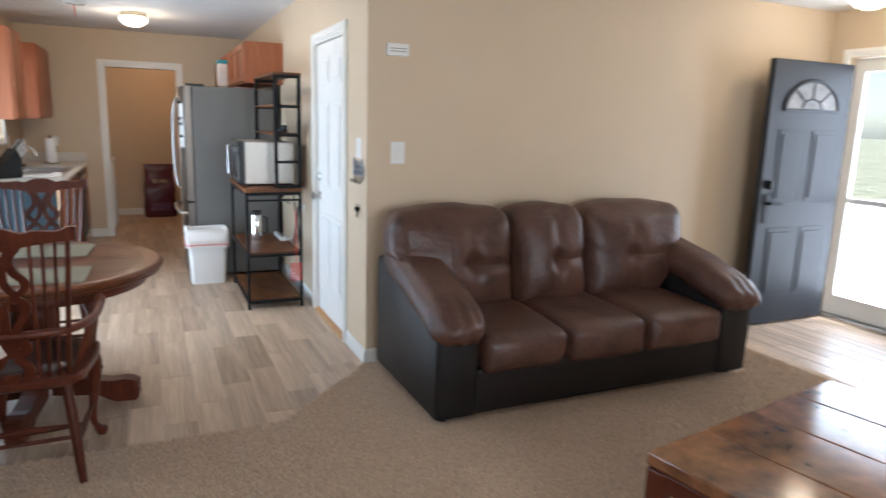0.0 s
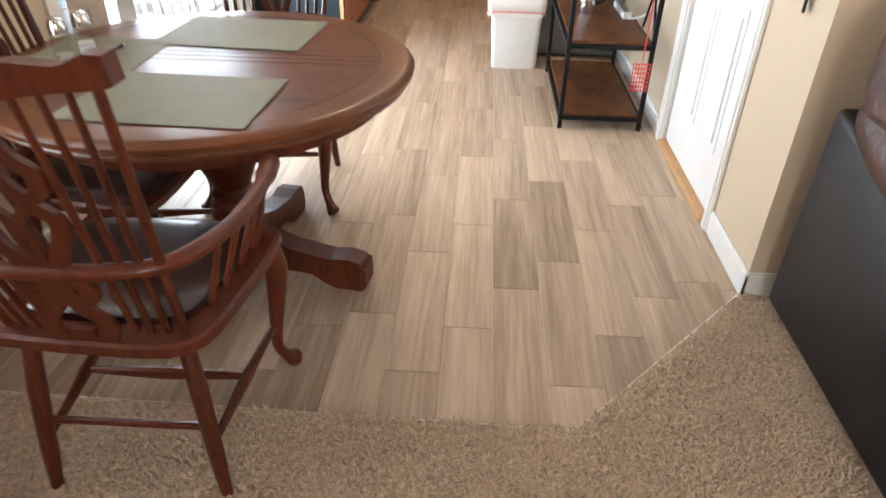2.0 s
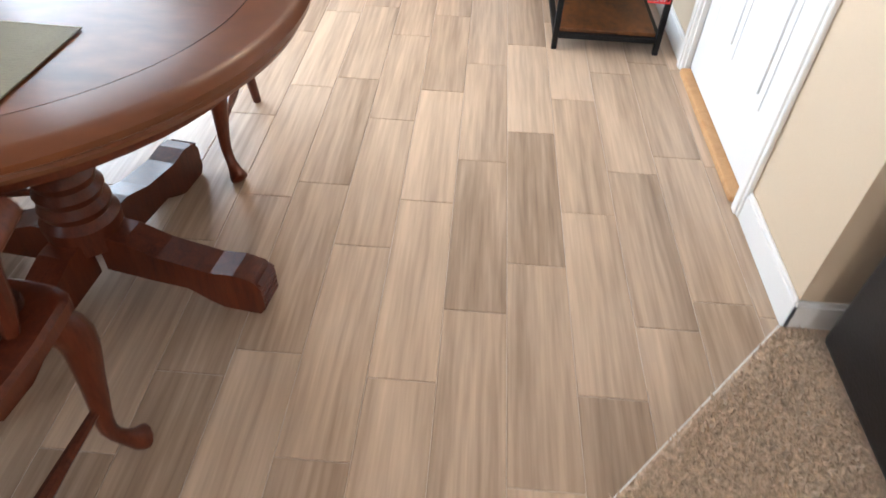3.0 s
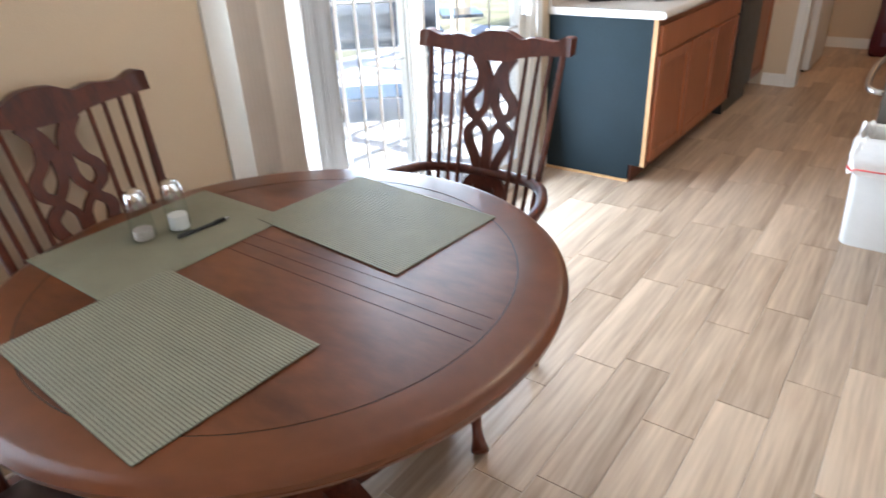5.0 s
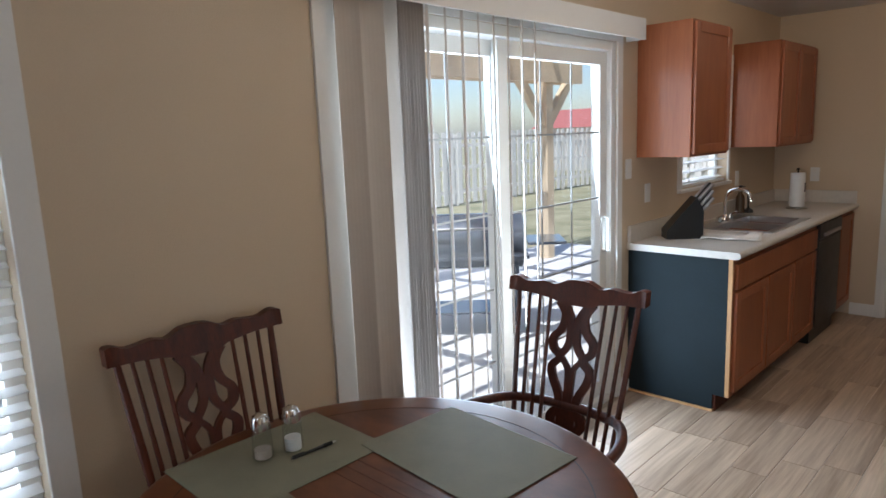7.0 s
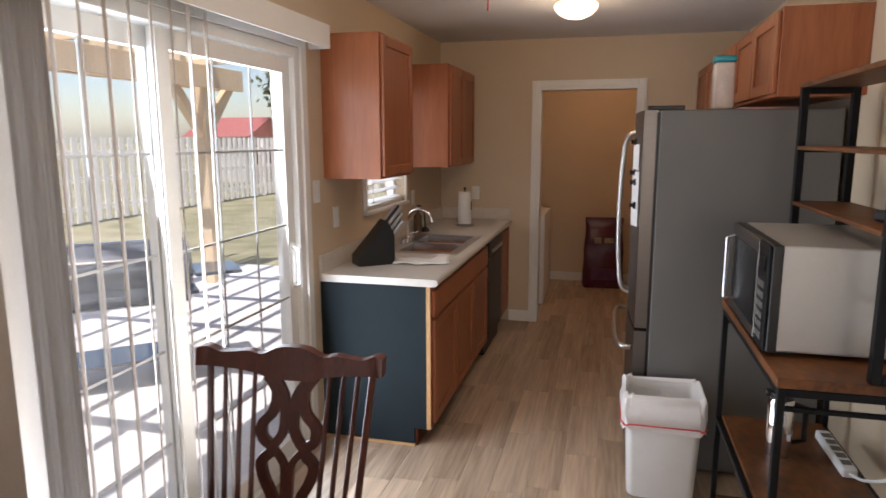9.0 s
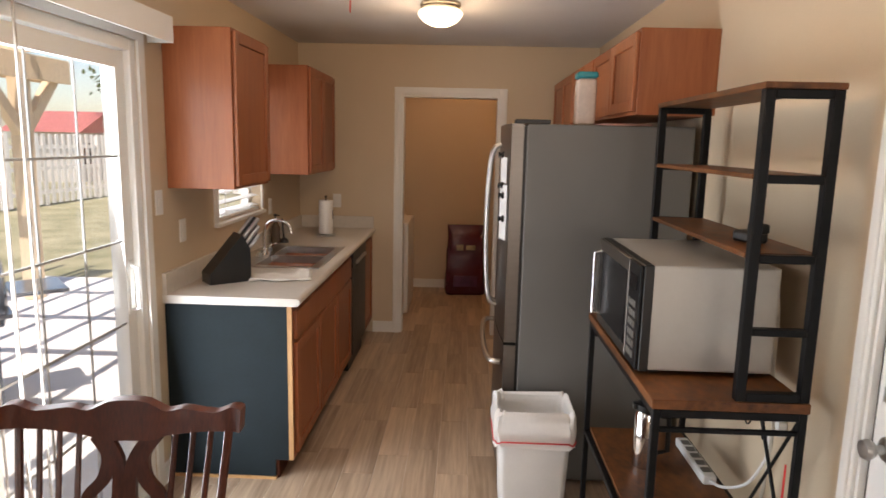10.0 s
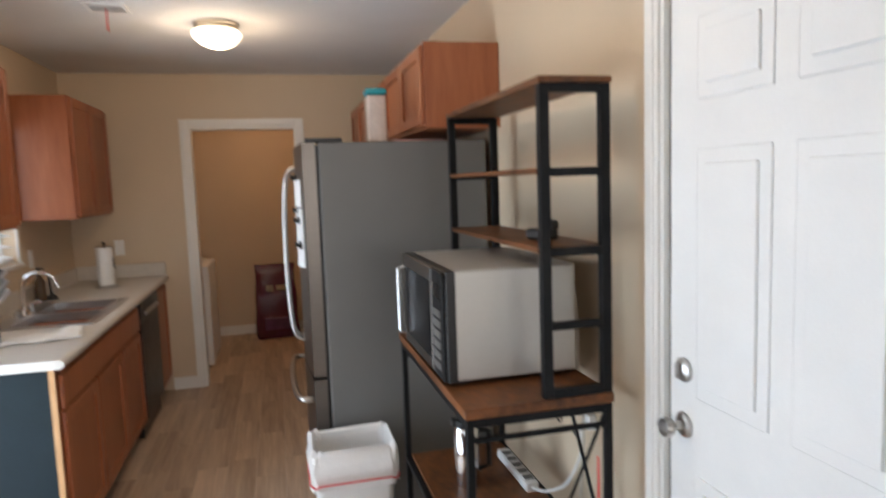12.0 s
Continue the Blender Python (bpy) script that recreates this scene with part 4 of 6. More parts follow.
def cushion(x0, x1, y0, y1, z0, z1, puff=0.03, tuft=(), m=None, bev=0.05):
    """A stuffed block: bevelled, bulging, with sunk tufts (u, v) on its front."""
    bm = bmesh.new()
    nx, ny, nz = 26, 14, 20
    vmap = {}

    def sp(c, p=2.4):
        return math.copysign(1 - (1 - abs(c)) ** p, c)

    def vert(i, j, k):
        key = (i, j, k)
        if key not in vmap:
            u, v, w = 2 * i / nx - 1, 2 * j / ny - 1, 2 * k / nz - 1
            q = Vector((u, v, w))
            hx, hy, hz = (x1 - x0) / 2, (y1 - y0) / 2, (z1 - z0) / 2
            d = Vector((u * hx, v * hy, w * hz))
            core = Vector((max(-hx + bev, min(hx - bev, d.x)), max(-hy + bev, min(hy - bev, d.y)), max(-hz + bev, min(hz - bev, d.z))))
            off = d - core
            if off.length > 1e-6:
                d = core + off.normalized() * min(off.length, bev)
            dome = max(0, 1 - u * u) * max(0, 1 - w * w)
            if j == 0:
                d.y -= puff * dome
                for tu, tw in tuft:
                    r = math.hypot((u - tu) * hx, (w - tw) * hz)
                    d.y += 0.060 * math.exp(-(r / 0.045) ** 2) + 0.026 * math.exp(-((u - tu) * hx / 0.03) ** 2) * max(0, 1 - 0.75 * abs(w - tw))
            if k == nz:
                d.z += puff * 0.4 * max(0, 1 - u * u) * max(0, 1 - v * v)
            vmap[key] = bm.verts.new(Vector(((x0 + x1) / 2, (y0 + y1) / 2, (z0 + z1) / 2)) + d)
        return vmap[key]
    for a in range(nx):
        for b in range(ny):
            for k, fl in ((0, 1), (nz, 0)):
                f = [vert(a, b, k), vert(a + 1, b, k), vert(a + 1, b + 1, k), vert(a, b + 1, k)]
                bm.faces.new(f[::-1] if fl else f)
    for a in range(nx):
        for c in range(nz):
            for j in (0, ny):
                bm.faces.new([vert(a, j, c), vert(a + 1, j, c), vert(a + 1, j, c + 1), vert(a, j, c + 1)])
    for b in range(ny):
        for c in range(nz):
            for i in (0, nx):
                bm.faces.new([vert(i, b, c), vert(i, b + 1, c), vert(i, b + 1, c + 1), vert(i, b, c + 1)])
    for _ in range(2):
        bmesh.ops.smooth_vert(bm, verts=bm.verts[:], factor=0.5, use_axis_x=True, use_axis_y=True, use_axis_z=True)
    if m is not None:
        bmesh.ops.transform(bm, matrix=m, verts=bm.verts[:])
    return bm


part("base", B(0.22, SWD - 0.22, 0.035, SDP - 0.02, 0.03, 0.27, 0.02), VINYL, sofa, "black vinyl base")
part("back_frame", B(0.14, SWD - 0.14, SDP - 0.17, SDP, 0.03, 0.84, 0.05), VINYL, sofa)
ARM_SIDE = [(0.02, 0.03), (0.005, 0.46), (0.03, 0.50), (0.40, 0.58), (0.80, 0.68), (SDP - 0.02, 0.70), (SDP - 0.01, 0.03)]


def crumple(bm, size, amount):
    """Uneven soft folds over a stuffed shape."""
    for v in bm.verts:
        v.co += noise.noise_vector(v.co * size) * amount


for s in (0, 1):
    x0 = 0.0 if s == 0 else SWD - 0.24
    bm = bmesh.new()
    prism(bm, ARM_SIDE, -(x0 + 0.235), -(x0 + 0.005), pose(0, 0, 0, 0, 0, 90))
    bmesh.ops.bevel(bm, geom=bm.edges[:], offset=0.022, segments=3, affect="EDGES", profile=0.5)
    part("arm_panel", bm, VINYL, sofa, "black vinyl arm side", smooth=True)
    bm = cushion(x0 - 0.03, x0 + 0.275, -0.04, 0.86, 0.42, 0.62, 0.035, bev=0.10)
    for v in bm.verts:
        f = max(0.0, v.co.y / 0.86)
        v.co.z += 0.215 * f - 0.02 * (1 - f) ** 4
        v.co.x += (0.02 if s == 0 else -0.02) * f
        if v.co.y < 0.06:
            v.co.z += 0.006 * math.sin(v.co.x * 90)
    crumple(bm, 6.0, 0.012)
    part("arm_pillow", bm, LEATHER, sofa, "rounded brown leather arm pillow", smooth=True)
SEATS = (0.25, 0.755, 1.285, SWD - 0.25)
BACKS = (-0.01, 0.735, 1.255, SWD - 0.05)
for k in range(3):
    bm = cushion(SEATS[k] + 0.002, SEATS[k + 1] - 0.002, -0.02, 0.66, 0.235, 0.455, 0.025, bev=0.06)
    for v in bm.verts:
        v.co.z += 0.02 * max(0.0, v.co.y / 0.66 - 0.3)
    crumple(bm, 5.0, 0.012)
    part("seat_cushion", bm, LEATHER, sofa, smooth=True)
    mid_u = (0.22, 0.06, -0.16)[k]
    bm = cushion(BACKS[k] + 0.001, BACKS[k + 1] - 0.001, 0.50, 0.80, 0.40, 0.985, 0.075, [(mid_u, 0.02)], None, 0.085)
    for v in bm.verts:
        v.co.y += 0.16 * (v.co.z - 0.42)
        if v.co.y < 0.72:
            u = (v.co.x - BACKS[k]) / (BACKS[k + 1] - BACKS[k])
            v.co.y += 0.022 * math.exp(-((v.co.z - 0.70) / 0.022) ** 2) * (1 if u > 0.5 + mid_u / 2 - 0.08 else 0.35)
        if k != 1:
            e = v.co.x - BACKS[0] if k == 0 else BACKS[3] - v.co.x
            if e < 0.25 and v.co.z < 0.80:
                v.co.z += (0.80 - v.co.z) * (1 - e / 0.25) * 0.85
    crumple(bm, 5.0, 0.014)
    part("back_cushion", bm, LEATHER, sofa, "tufted brown leather back cushion", smooth=True)
for x in (0.08, SWD - 0.08):
    for y in (0.1, SDP - 0.1):
        bm = bmesh.new()
        lathe(bm, [(0, 0.0), (0.025, 0.0), (0.03, 0.035), (0, 0.035)], 12, x, y)
        part("foot", bm, BLACKP, sofa)

# ---- coffee table ----
STONE = mat("brown_marbled_top", (0.028, 0.018, 0.013), 0.13, vary=0.5, scale=5.5, fine=19, rgb2=(0.36, 0.155, 0.065), coat=0.0, spec=0.4, patchy=0.0)
ct = thing("coffee_table", "low wooden coffee table with glossy brown marbled top", "table", pose(1.54, 1.41, 0.012, 0, 0, 10))
for k in range(4):
    part("top_slab", B(0.002 + k * 0.2995, 0.2995 + k * 0.2995, -0.618, -0.002, 0.405, 0.45, 0.006), STONE, ct, "glossy marbled stone-look panel")
part("top_frame", B(0.012, 1.188, -0.608, -0.012, 0.395, 0.405), CHERRY, ct)
for a in ((0.05, 1.15, -0.03, -0.012), (0.05, 1.15, -0.608, -0.59), (0.012, 0.03, -0.57, -0.05), (1.17, 1.188, -0.57, -0.05)):
    part("apron", B(*a, 0.335, 0.395, 0.003), CHERRY, ct)
for x in (0.0, 1.13):
    for y in (-0.62, -0.07):
        part("leg", B(x + 0.004, x + 0.066, y + 0.004, y + 0.066, 0.0, 0.395, 0.006), CHERRY, ct)

# ---- covered chest by the window wall ----
FILM = mat("film_wrapped_fabric", (0.50, 0.40, 0.34), 0.25, vary=0.2, scale=3, fine=14, rgb2=(0.48, 0.24, 0.22), bump=0.8, bump_scale=9, coat=1.0, stretch=(1, 1, 7))
CLOTH = mat("white_cotton_sheet", (0.76, 0.72, 0.66), 0.85, vary=0.06, scale=5, fine=120, bump=0.3, bump_scale=12)
PINK = mat("dusty_rose_fabric", (0.42, 0.10, 0.11), 0.8, vary=0.2, scale=14, fine=90, bump=0.4)
chest = thing("wooden_chest", "brown wooden chest standing against the window wall", "chest", pose(-1.14, 1.33, 0.01))
part("carcass", B(0, 0.755, 0, 0.58, 0.06, 1.01, 0.01), CABINET, chest)
part("chest_top", B(-0.015, 0.78, -0.015, 0.60, 1.01, 1.035, 0.008), CABINET, chest)
for x in (0.02, 0.67):
    for y in (0.02, 0.50):
        part("leg", B(x, x + 0.06, y, y + 0.06, 0, 0.06, 0.005), CABINET, chest)
for k in range(3):
    dr_ = part("drawer_front", B(0.755, 0.77, 0.03, 0.55, 0.09 + k * 0.30, 0.37 + k * 0.30, 0.004), CABINET, chest)
bm = bmesh.new()
n = 72
px = [(-0.008, -0.02), (0.79, -0.02), (0.79, 0.62), (-0.008, 0.62)]
ring = []
for k in range(n):
    f = 4 * k / n
    i, g = int(f), f - int(f)
    p, q = px[i], px[(i + 1) % 4]
    ring.append((p[0] + (q[0] - p[0]) * g, p[1] + (q[1] - p[1]) * g))
rows = []
for z, flare in ((1.046, 0.0), (1.037, 0.012), (0.95, 0.018), (0.88, 0.03), (0.81, 0.045)):
    rw = []
    for k, (x, y) in enumerate(ring):
        dx, dy = x - 0.41, y - 0.3
        l = math.hypot(dx, dy)
        wv = flare * (1 + 0.6 * math.sin(k * 1.3) + 0.4 * math.sin(k * 0.55 + 1))
        if x < 0:
            wv = 0
        rw.append(bm.verts.new((x + dx / l * wv, y + dy / l * wv, z + (0.02 * math.sin(k * 0.7) if z < 0.8 else 0))))
    rows.append(rw)
for a, b in zip(rows, rows[1:]):
    for k in range(n):
        bm.faces.new((a[k], a[(k + 1) % n], b[(k + 1) % n], b[k]))
bm.faces.new(rows[0])
sheet = tagged(part("sheet", bm, CLOTH, smooth=True), "white cotton sheet draped over the wooden chest", "sheet")
sheet.matrix_basis = pose(-1.14, 1.33, 0.01)
sm = sheet.modifiers.new("thickness", "SOLIDIFY")
sm.thickness = 0.003
bundle = thing("wrapped_bundle", "upholstered bundle in clear stretch film with rose piping", "bundle", pose(-1.14, 1.33, 1.058))
part("bundle_body", cushion(0.01, 0.84, -0.02, 0.56, 0.0, 1.02, 0.02, bev=0.06), FILM, bundle, smooth=True)
bm = bmesh.new()
tube(bm, spline([(0.0, 0.015, 0.01), (0.4, -0.028, 0.06), (0.80, -0.02, 0.09), (0.853, 0.28, 0.11), (0.80, 0.57, 0.13), (0.4, 0.572, 0.11)], 5), 0.018, 8)
part("piping", bm, PINK, bundle, "dusty rose fabric piping", smooth=True)

# ---- kitchen, west side ----


def shaker_front(name, y0, y1, z0, z1, x, face, parent, rail=0.055, label=""):
    """A framed cabinet door in the plane x, proud towards face, with a sunk panel."""
    d = 0.019 * face
    bm = bmesh.new()
    lo_, hi_ = min(x, x + d), max(x, x + d)
    frame_bars = [(y0, y0 + rail, z0, z1), (y1 - rail, y1, z0, z1), (y0 + rail, y1 - rail, z0, z0 + rail), (y0 + rail, y1 - rail, z1 - rail, z1)]
    d2 = 0.009 * face
    box(bm, min(x, x + d2), max(x, x + d2), y0 + rail - 0.004, y1 - rail + 0.004, z0 + rail - 0.004, z1 - rail + 0.004)
    leaf = part(name, bm, CABINET, parent, label)
    for k, a in enumerate(frame_bars):
        part("stile" if k < 2 else "rail", B(lo_, hi_, *a, 0.004, 2), CABINET, leaf)
    return leaf


CY0, CXF = 6.20, -0.582   # counter's near end and cabinet faces
bc = thing("base_cabinet", "maple base cabinet with a chalkboard-painted end panel", "cabinet")
part("body", B(XW + 0.002, CXF, CY0 + 0.012, 7.74, 0.10, 0.876), CABINET, bc)
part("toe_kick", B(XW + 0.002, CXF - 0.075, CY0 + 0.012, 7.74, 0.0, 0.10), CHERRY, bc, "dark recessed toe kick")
part("end_panel", boxes((XW + 0.004, CXF - 0.022, CY0, CY0 + 0.0115, 0.10, 0.874), (XW + 0.004, CXF - 0.09, CY0, CY0 + 0.0115, 0.014, 0.10)), CHALK, bc, "blue-black chalkboard end panel")
part("edge_strip", B(CXF - 0.0215, CXF, CY0 - 0.001, CY0 + 0.0115, 0.10, 0.874), EDGEWOOD, bc, "pale raw wood edge")
part("base_strip", B(XW + 0.004, CXF - 0.085, CY0 - 0.008, CY0 + 0.0115, 0.0, 0.013), EDGEWOOD, bc, "pale shoe moulding")
part("drawer_front", B(CXF, CXF + 0.019, CY0 + 0.03, 7.72, 0.705, 0.845, 0.004), CABINET, bc)
for a, b in ((CY0 + 0.03, 6.73), (6.745, 7.225), (7.24, 7.72)):
    shaker_front("door", a, b, 0.125, 0.69, CXF, 1, bc)
dw = thing("dishwasher", "black dishwasher with a steel-trimmed door", "dishwasher")
part("body", B(XW + 0.05, CXF - 0.01, 7.745, 8.35, 0.0, 0.872), BLACKP, dw)
part("door", B(CXF - 0.01, CXF + 0.022, 7.75, 8.345, 0.12, 0.75, 0.006), BLACKP, dw)
part("control_panel", B(CXF - 0.01, CXF + 0.026, 7.75, 8.345, 0.755, 0.868, 0.006), BLACKP, dw)
part("handle", B(CXF + 0.026, CXF + 0.042, 7.84, 8.25, 0.775, 0.80, 0.005), STEEL, dw)
fc = thing("filler_cabinet", "narrow maple base cabinet beside the dishwasher", "cabinet")
part("body", B(XW + 0.002, CXF, 8.355, YN - 0.002, 0.10, 0.876), CABINET, fc)
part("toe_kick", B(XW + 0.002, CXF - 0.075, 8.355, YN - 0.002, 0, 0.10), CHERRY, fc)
shaker_front("door", 8.37, YN - 0.02, 0.125, 0.845, CXF, 1, fc, 0.05)

SX0, SX1, SY0, SY1 = -1.07, -0.63, 6.93, 7.68
wt = thing("countertop", "pale laminate countertop with backsplash lip", "countertop")
bm = bmesh.new()
gx, gy = (XW + 0.001, SX0, SX1, -0.556), (CY0 - 0.018, SY0, SY1, YN - 0.001)
gv = {(i, j, k): bm.verts.new((gx[i], gy[j], z)) for i in range(4) for j in range(4) for k, z in enumerate((0.877, 0.915))}
for i in range(3):
    for j in range(3):
        if (i, j) == (1, 1):
            continue
        for k in (0, 1):
            bm.faces.new([gv[i, j, k], gv[i + 1, j, k], gv[i + 1, j + 1, k], gv[i, j + 1, k]])
        for (a, b), (c, d), nb in (((i, j), (i + 1, j), (i, j - 1)), ((i + 1, j), (i + 1, j + 1), (i + 1, j)), ((i + 1, j + 1), (i, j + 1), (i, j + 1)), ((i, j + 1), (i, j), (i - 1, j))):
            if nb == (1, 1) or not (0 <= nb[0] < 3 and 0 <= nb[1] < 3):
                bm.faces.new([gv[a, b, 0], gv[c, d, 0], gv[c, d, 1], gv[a, b, 1]])
part("slab", bm, COUNTER, wt)
bm = bmesh.new()
tube(bm, [(-0.557, CY0 - 0.016, 0.896), (-0.557, YN - 0.003, 0.896)], 0.0188, 12)
part("rounded_edge", bm, COUNTER, wt, smooth=True)
part("backsplash", boxes((XW + 0.001, XW + 0.02, CY0 - 0.01, YN - 0.001, 0.9155, 1.015), (XW + 0.02, -0.556, YN - 0.02, YN - 0.001, 0.9155, 1.015)), COUNTER, wt)

sink = thing("kitchen_sink", "double-bowl stainless steel drop-in sink", "sink")
ym = (SY0 + SY1) / 2
bm = boxes((SX0 - 0.025, SX0 + 0.07, SY0 - 0.02, SY1 + 0.02, 0.9155, 0.921), (SX1 - 0.03, SX1 + 0.02, SY0 - 0.02, SY1 + 0.02, 0.9155, 0.921), (SX0 + 0.07, SX1 - 0.03, SY0 - 0.02, SY0 + 0.025, 0.9155, 0.921), (SX0 + 0.07, SX1 - 0.03, SY1 - 0.025, SY1 + 0.02, 0.9155, 0.921), (SX0 + 0.07, SX1 - 0.03, ym - 0.015, ym + 0.015, 0.9155, 0.921))
part("rim", bm, STEEL, sink)
for a, b in ((SY0 + 0.025, ym - 0.015), (ym + 0.015, SY1 - 0.025)):
    bm = bmesh.new()
    x0, x1 = SX0 + 0.07, SX1 - 0.03
    for i, (z, s) in enumerate(((0.918, 0.0), (0.76, 0.012), (0.745, 0.03))):
        vs = [bm.verts.new(p) for p in ((x0 + s, a + s, z), (x1 - s, a + s, z), (x1 - s, b - s, z), (x0 + s, b - s, z))]
        if i:
            for k in range(4):
                bm.faces.new((pv[k], pv[(k + 1) % 4], vs[(k + 1) % 4], vs[k]))
        pv = vs
    bm.faces.new(pv)
    # darker than the rim's steel: the bowl's inner shade put into its colour
    bowl = part("bowl", bm, mat("shaded_bowl_steel", (0.42, 0.42, 0.42), 0.3, 1.0, vary=0.1, scale=8), sink)
    bm = bmesh.new()
    lathe(bm, [(0, 0.7455), (0.04, 0.7455), (0.042, 0.749), (0.03, 0.750), (0, 0.748)], 20, (x0 + x1) / 2, (a + b) / 2)
    part("drain", bm, CHROME, bowl, smooth=True)
fx, fy = SX0 + 0.022, ym
fau = thing("faucet", "chrome gooseneck kitchen faucet behind the sink", "faucet")
bm = bmesh.new()
tube(bm, spline([(fx, fy, 0.922), (fx, fy, 1.05), (fx + 0.02, fy, 1.115), (fx + 0.08, fy, 1.145), (fx + 0.15, fy, 1.12), (fx + 0.175, fy, 1.06)], 6), 0.011, 12)
part("spout", bm, CHROME, fau, smooth=True)
bm = bmesh.new()
lathe(bm, [(0, 0.9215), (0.03, 0.9215), (0.027, 0.935), (0.018, 0.96), (0.014, 0.965), (0, 0.965)], 20, fx, fy)
part("base", bm, CHROME, fau, smooth=True)
for s in (-1, 1):
    bm = bmesh.new()
    lathe(bm, [(0, 0.9215), (0.022, 0.9215), (0.02, 0.955), (0, 0.96)], 16, fx, fy + s * 0.1)
    tube(bm, [(fx, fy + s * 0.1, 0.957), (fx + 0.04, fy + s * 0.13, 0.975)], 0.007, 8)
    part("handle", bm, CHROME, fau, smooth=True)

kb = thing("knife_block", "black slanted knife block with steel-handled knives", "knife block", pose(-1.0, 6.53, 0.916, 0, 0, -70) @ Matrix.Scale(1.15, 4))
blk = [(-0.10, 0.0), (0.075, 0.0), (0.085, 0.02), (0.085, 0.145), (0.05, 0.215), (-0.10, 0.045)]
bm = bmesh.new()
prism(bm, [(-y, z) for y, z in blk][::-1], -0.055, 0.055, pose(0, 0, 0, 0, 0, -70))
part("block", bm, BLACKP, kb)
ax = pose(0, 0, 0, 0, 0, -70).to_3x3() @ Vector((-1, 0, 0))
rt = pose(0, 0, 0, 0, 0, -70).to_3x3() @ Vector((0, 1, 0))
for i in range(3):
    for j in range(3):
        p = ax * (0.055 + 0.012 * i) + rt * (-0.036 + 0.036 * j) + Vector((0, 0, 0.19 - 0.025 * i))
        d = (ax * 0.62 + Vector((0, 0, 0.72))).normalized()
        bm = bmesh.new()
        tube(bm, [p, p + d * 0.05, p + d * (0.12 - 0.015 * i)], [0.009, 0.0105, 0.0095], 8)
        part("knife_handle", bm, STEEL if j != 1 else BLACKP, kb)
dt = thing("dish_towel", "white folded dish towel lying on the counter", "towel", pose(-0.75, 6.63, 0.916, 0, 0, 12))
bm = bmesh.new()
nx, ny = 14, 8
g = [[bm.verts.new((-0.16 + 0.32 * i / nx, -0.09 + 0.18 * j / ny + 0.012 * math.sin(i * 0.6), 0.006 + 0.010 * abs(math.sin(i * 0.5 + j * 0.7)) + (0.018 if i > nx - 4 and j > 3 else 0))) for j in range(ny + 1)] for i in range(nx + 1)]
for i in range(nx):
    for j in range(ny):
        bm.faces.new((g[i][j], g[i + 1][j], g[i + 1][j + 1], g[i][j + 1]))
cl = part("cloth", bm, CLOTH, dt, smooth=True)
cl.modifiers.new("thick", "SOLIDIFY").thickness = 0.006
pt = thing("paper_towel_roll", "white paper towel roll on a wire stand", "paper towels", pose(-0.86, 8.27, 0.916))
bm = bmesh.new()
lathe(bm, [(0, 0.0), (0.075, 0.0), (0.08, 0.006), (0.07, 0.012), (0, 0.012)], 24)
part("stand_base", bm, STEEL, pt, smooth=True)
bm = bmesh.new()
lathe(bm, [(0.018, 0.016), (0.052, 0.016), (0.054, 0.02), (0.054, 0.272), (0.052, 0.276), (0.018, 0.276)], 28)
part("roll", bm, PLASTICW, pt, smooth=True)
bm = bmesh.new()
tube(bm, [(0, 0, 0.01), (0, 0, 0.30)], 0.006, 8)
lathe(bm, [(0, 0.295), (0.01, 0.298), (0.012, 0.306), (0, 0.316)], 12)
part("spindle", bm, BLACKM, pt, smooth=True)
part("side_label", B(0.045, 0.0555, -0.012, 0.012, 0.13, 0.20, 0.002, 1), BLACKP, pt)
br = thing("dish_brush", "dark dish brush standing behind the sink", "brush", pose(-1.08, 7.86, 0.916))
bm = bmesh.new()
lathe(bm, [(0, 0.0), (0.035, 0.0), (0.03, 0.02), (0.012, 0.035), (0, 0.035)], 16)
tube(bm, [(0, 0, 0.03), (-0.012, 0.01, 0.17)], [0.008, 0.006], 8)
part("brush_body", bm, BLACKP, br, smooth=True)
so = thing("soap_bottle", "dark soap bottle with pump beside the sink", "bottle", pose(-1.12, 7.80, 0.916))
bm = bmesh.new()
lathe(bm, [(0, 0), (0.03, 0), (0.032, 0.01), (0.032, 0.12), (0.014, 0.15), (0.014, 0.165), (0, 0.165)], 18)
part("bottle_body", bm, mat("amber_soap", (0.08, 0.05, 0.03), 0.2), so, smooth=True)
bm = bmesh.new()
tube(bm, [(0, 0, 0.165), (0, 0, 0.20), (0.03, 0, 0.20)], 0.006, 8)
lathe(bm, [(0, 0.195), (0.014, 0.195), (0.014, 0.21), (0, 0.21)], 12)
part("pump", bm, BLACKP, so)


def upper(y0, y1, z0, z1, xb, xf, face, doors, label):
    u = thing("wall_cabinet", label, "cabinet", group="wall cabinets")
    part("body", B(min(xb, xf), max(xb, xf), y0, y1, z0, z1, 0.002, 1), CABINET, u)
    w = (y1 - y0 - 0.02) / doors
    for k in range(doors):
        shaker_front("door", y0 + 0.01 + k * w + 0.004, y0 + 0.01 + (k + 1) * w - 0.004, z0 + 0.014, z1 - 0.014, xf, face, u, 0.052)
    return u


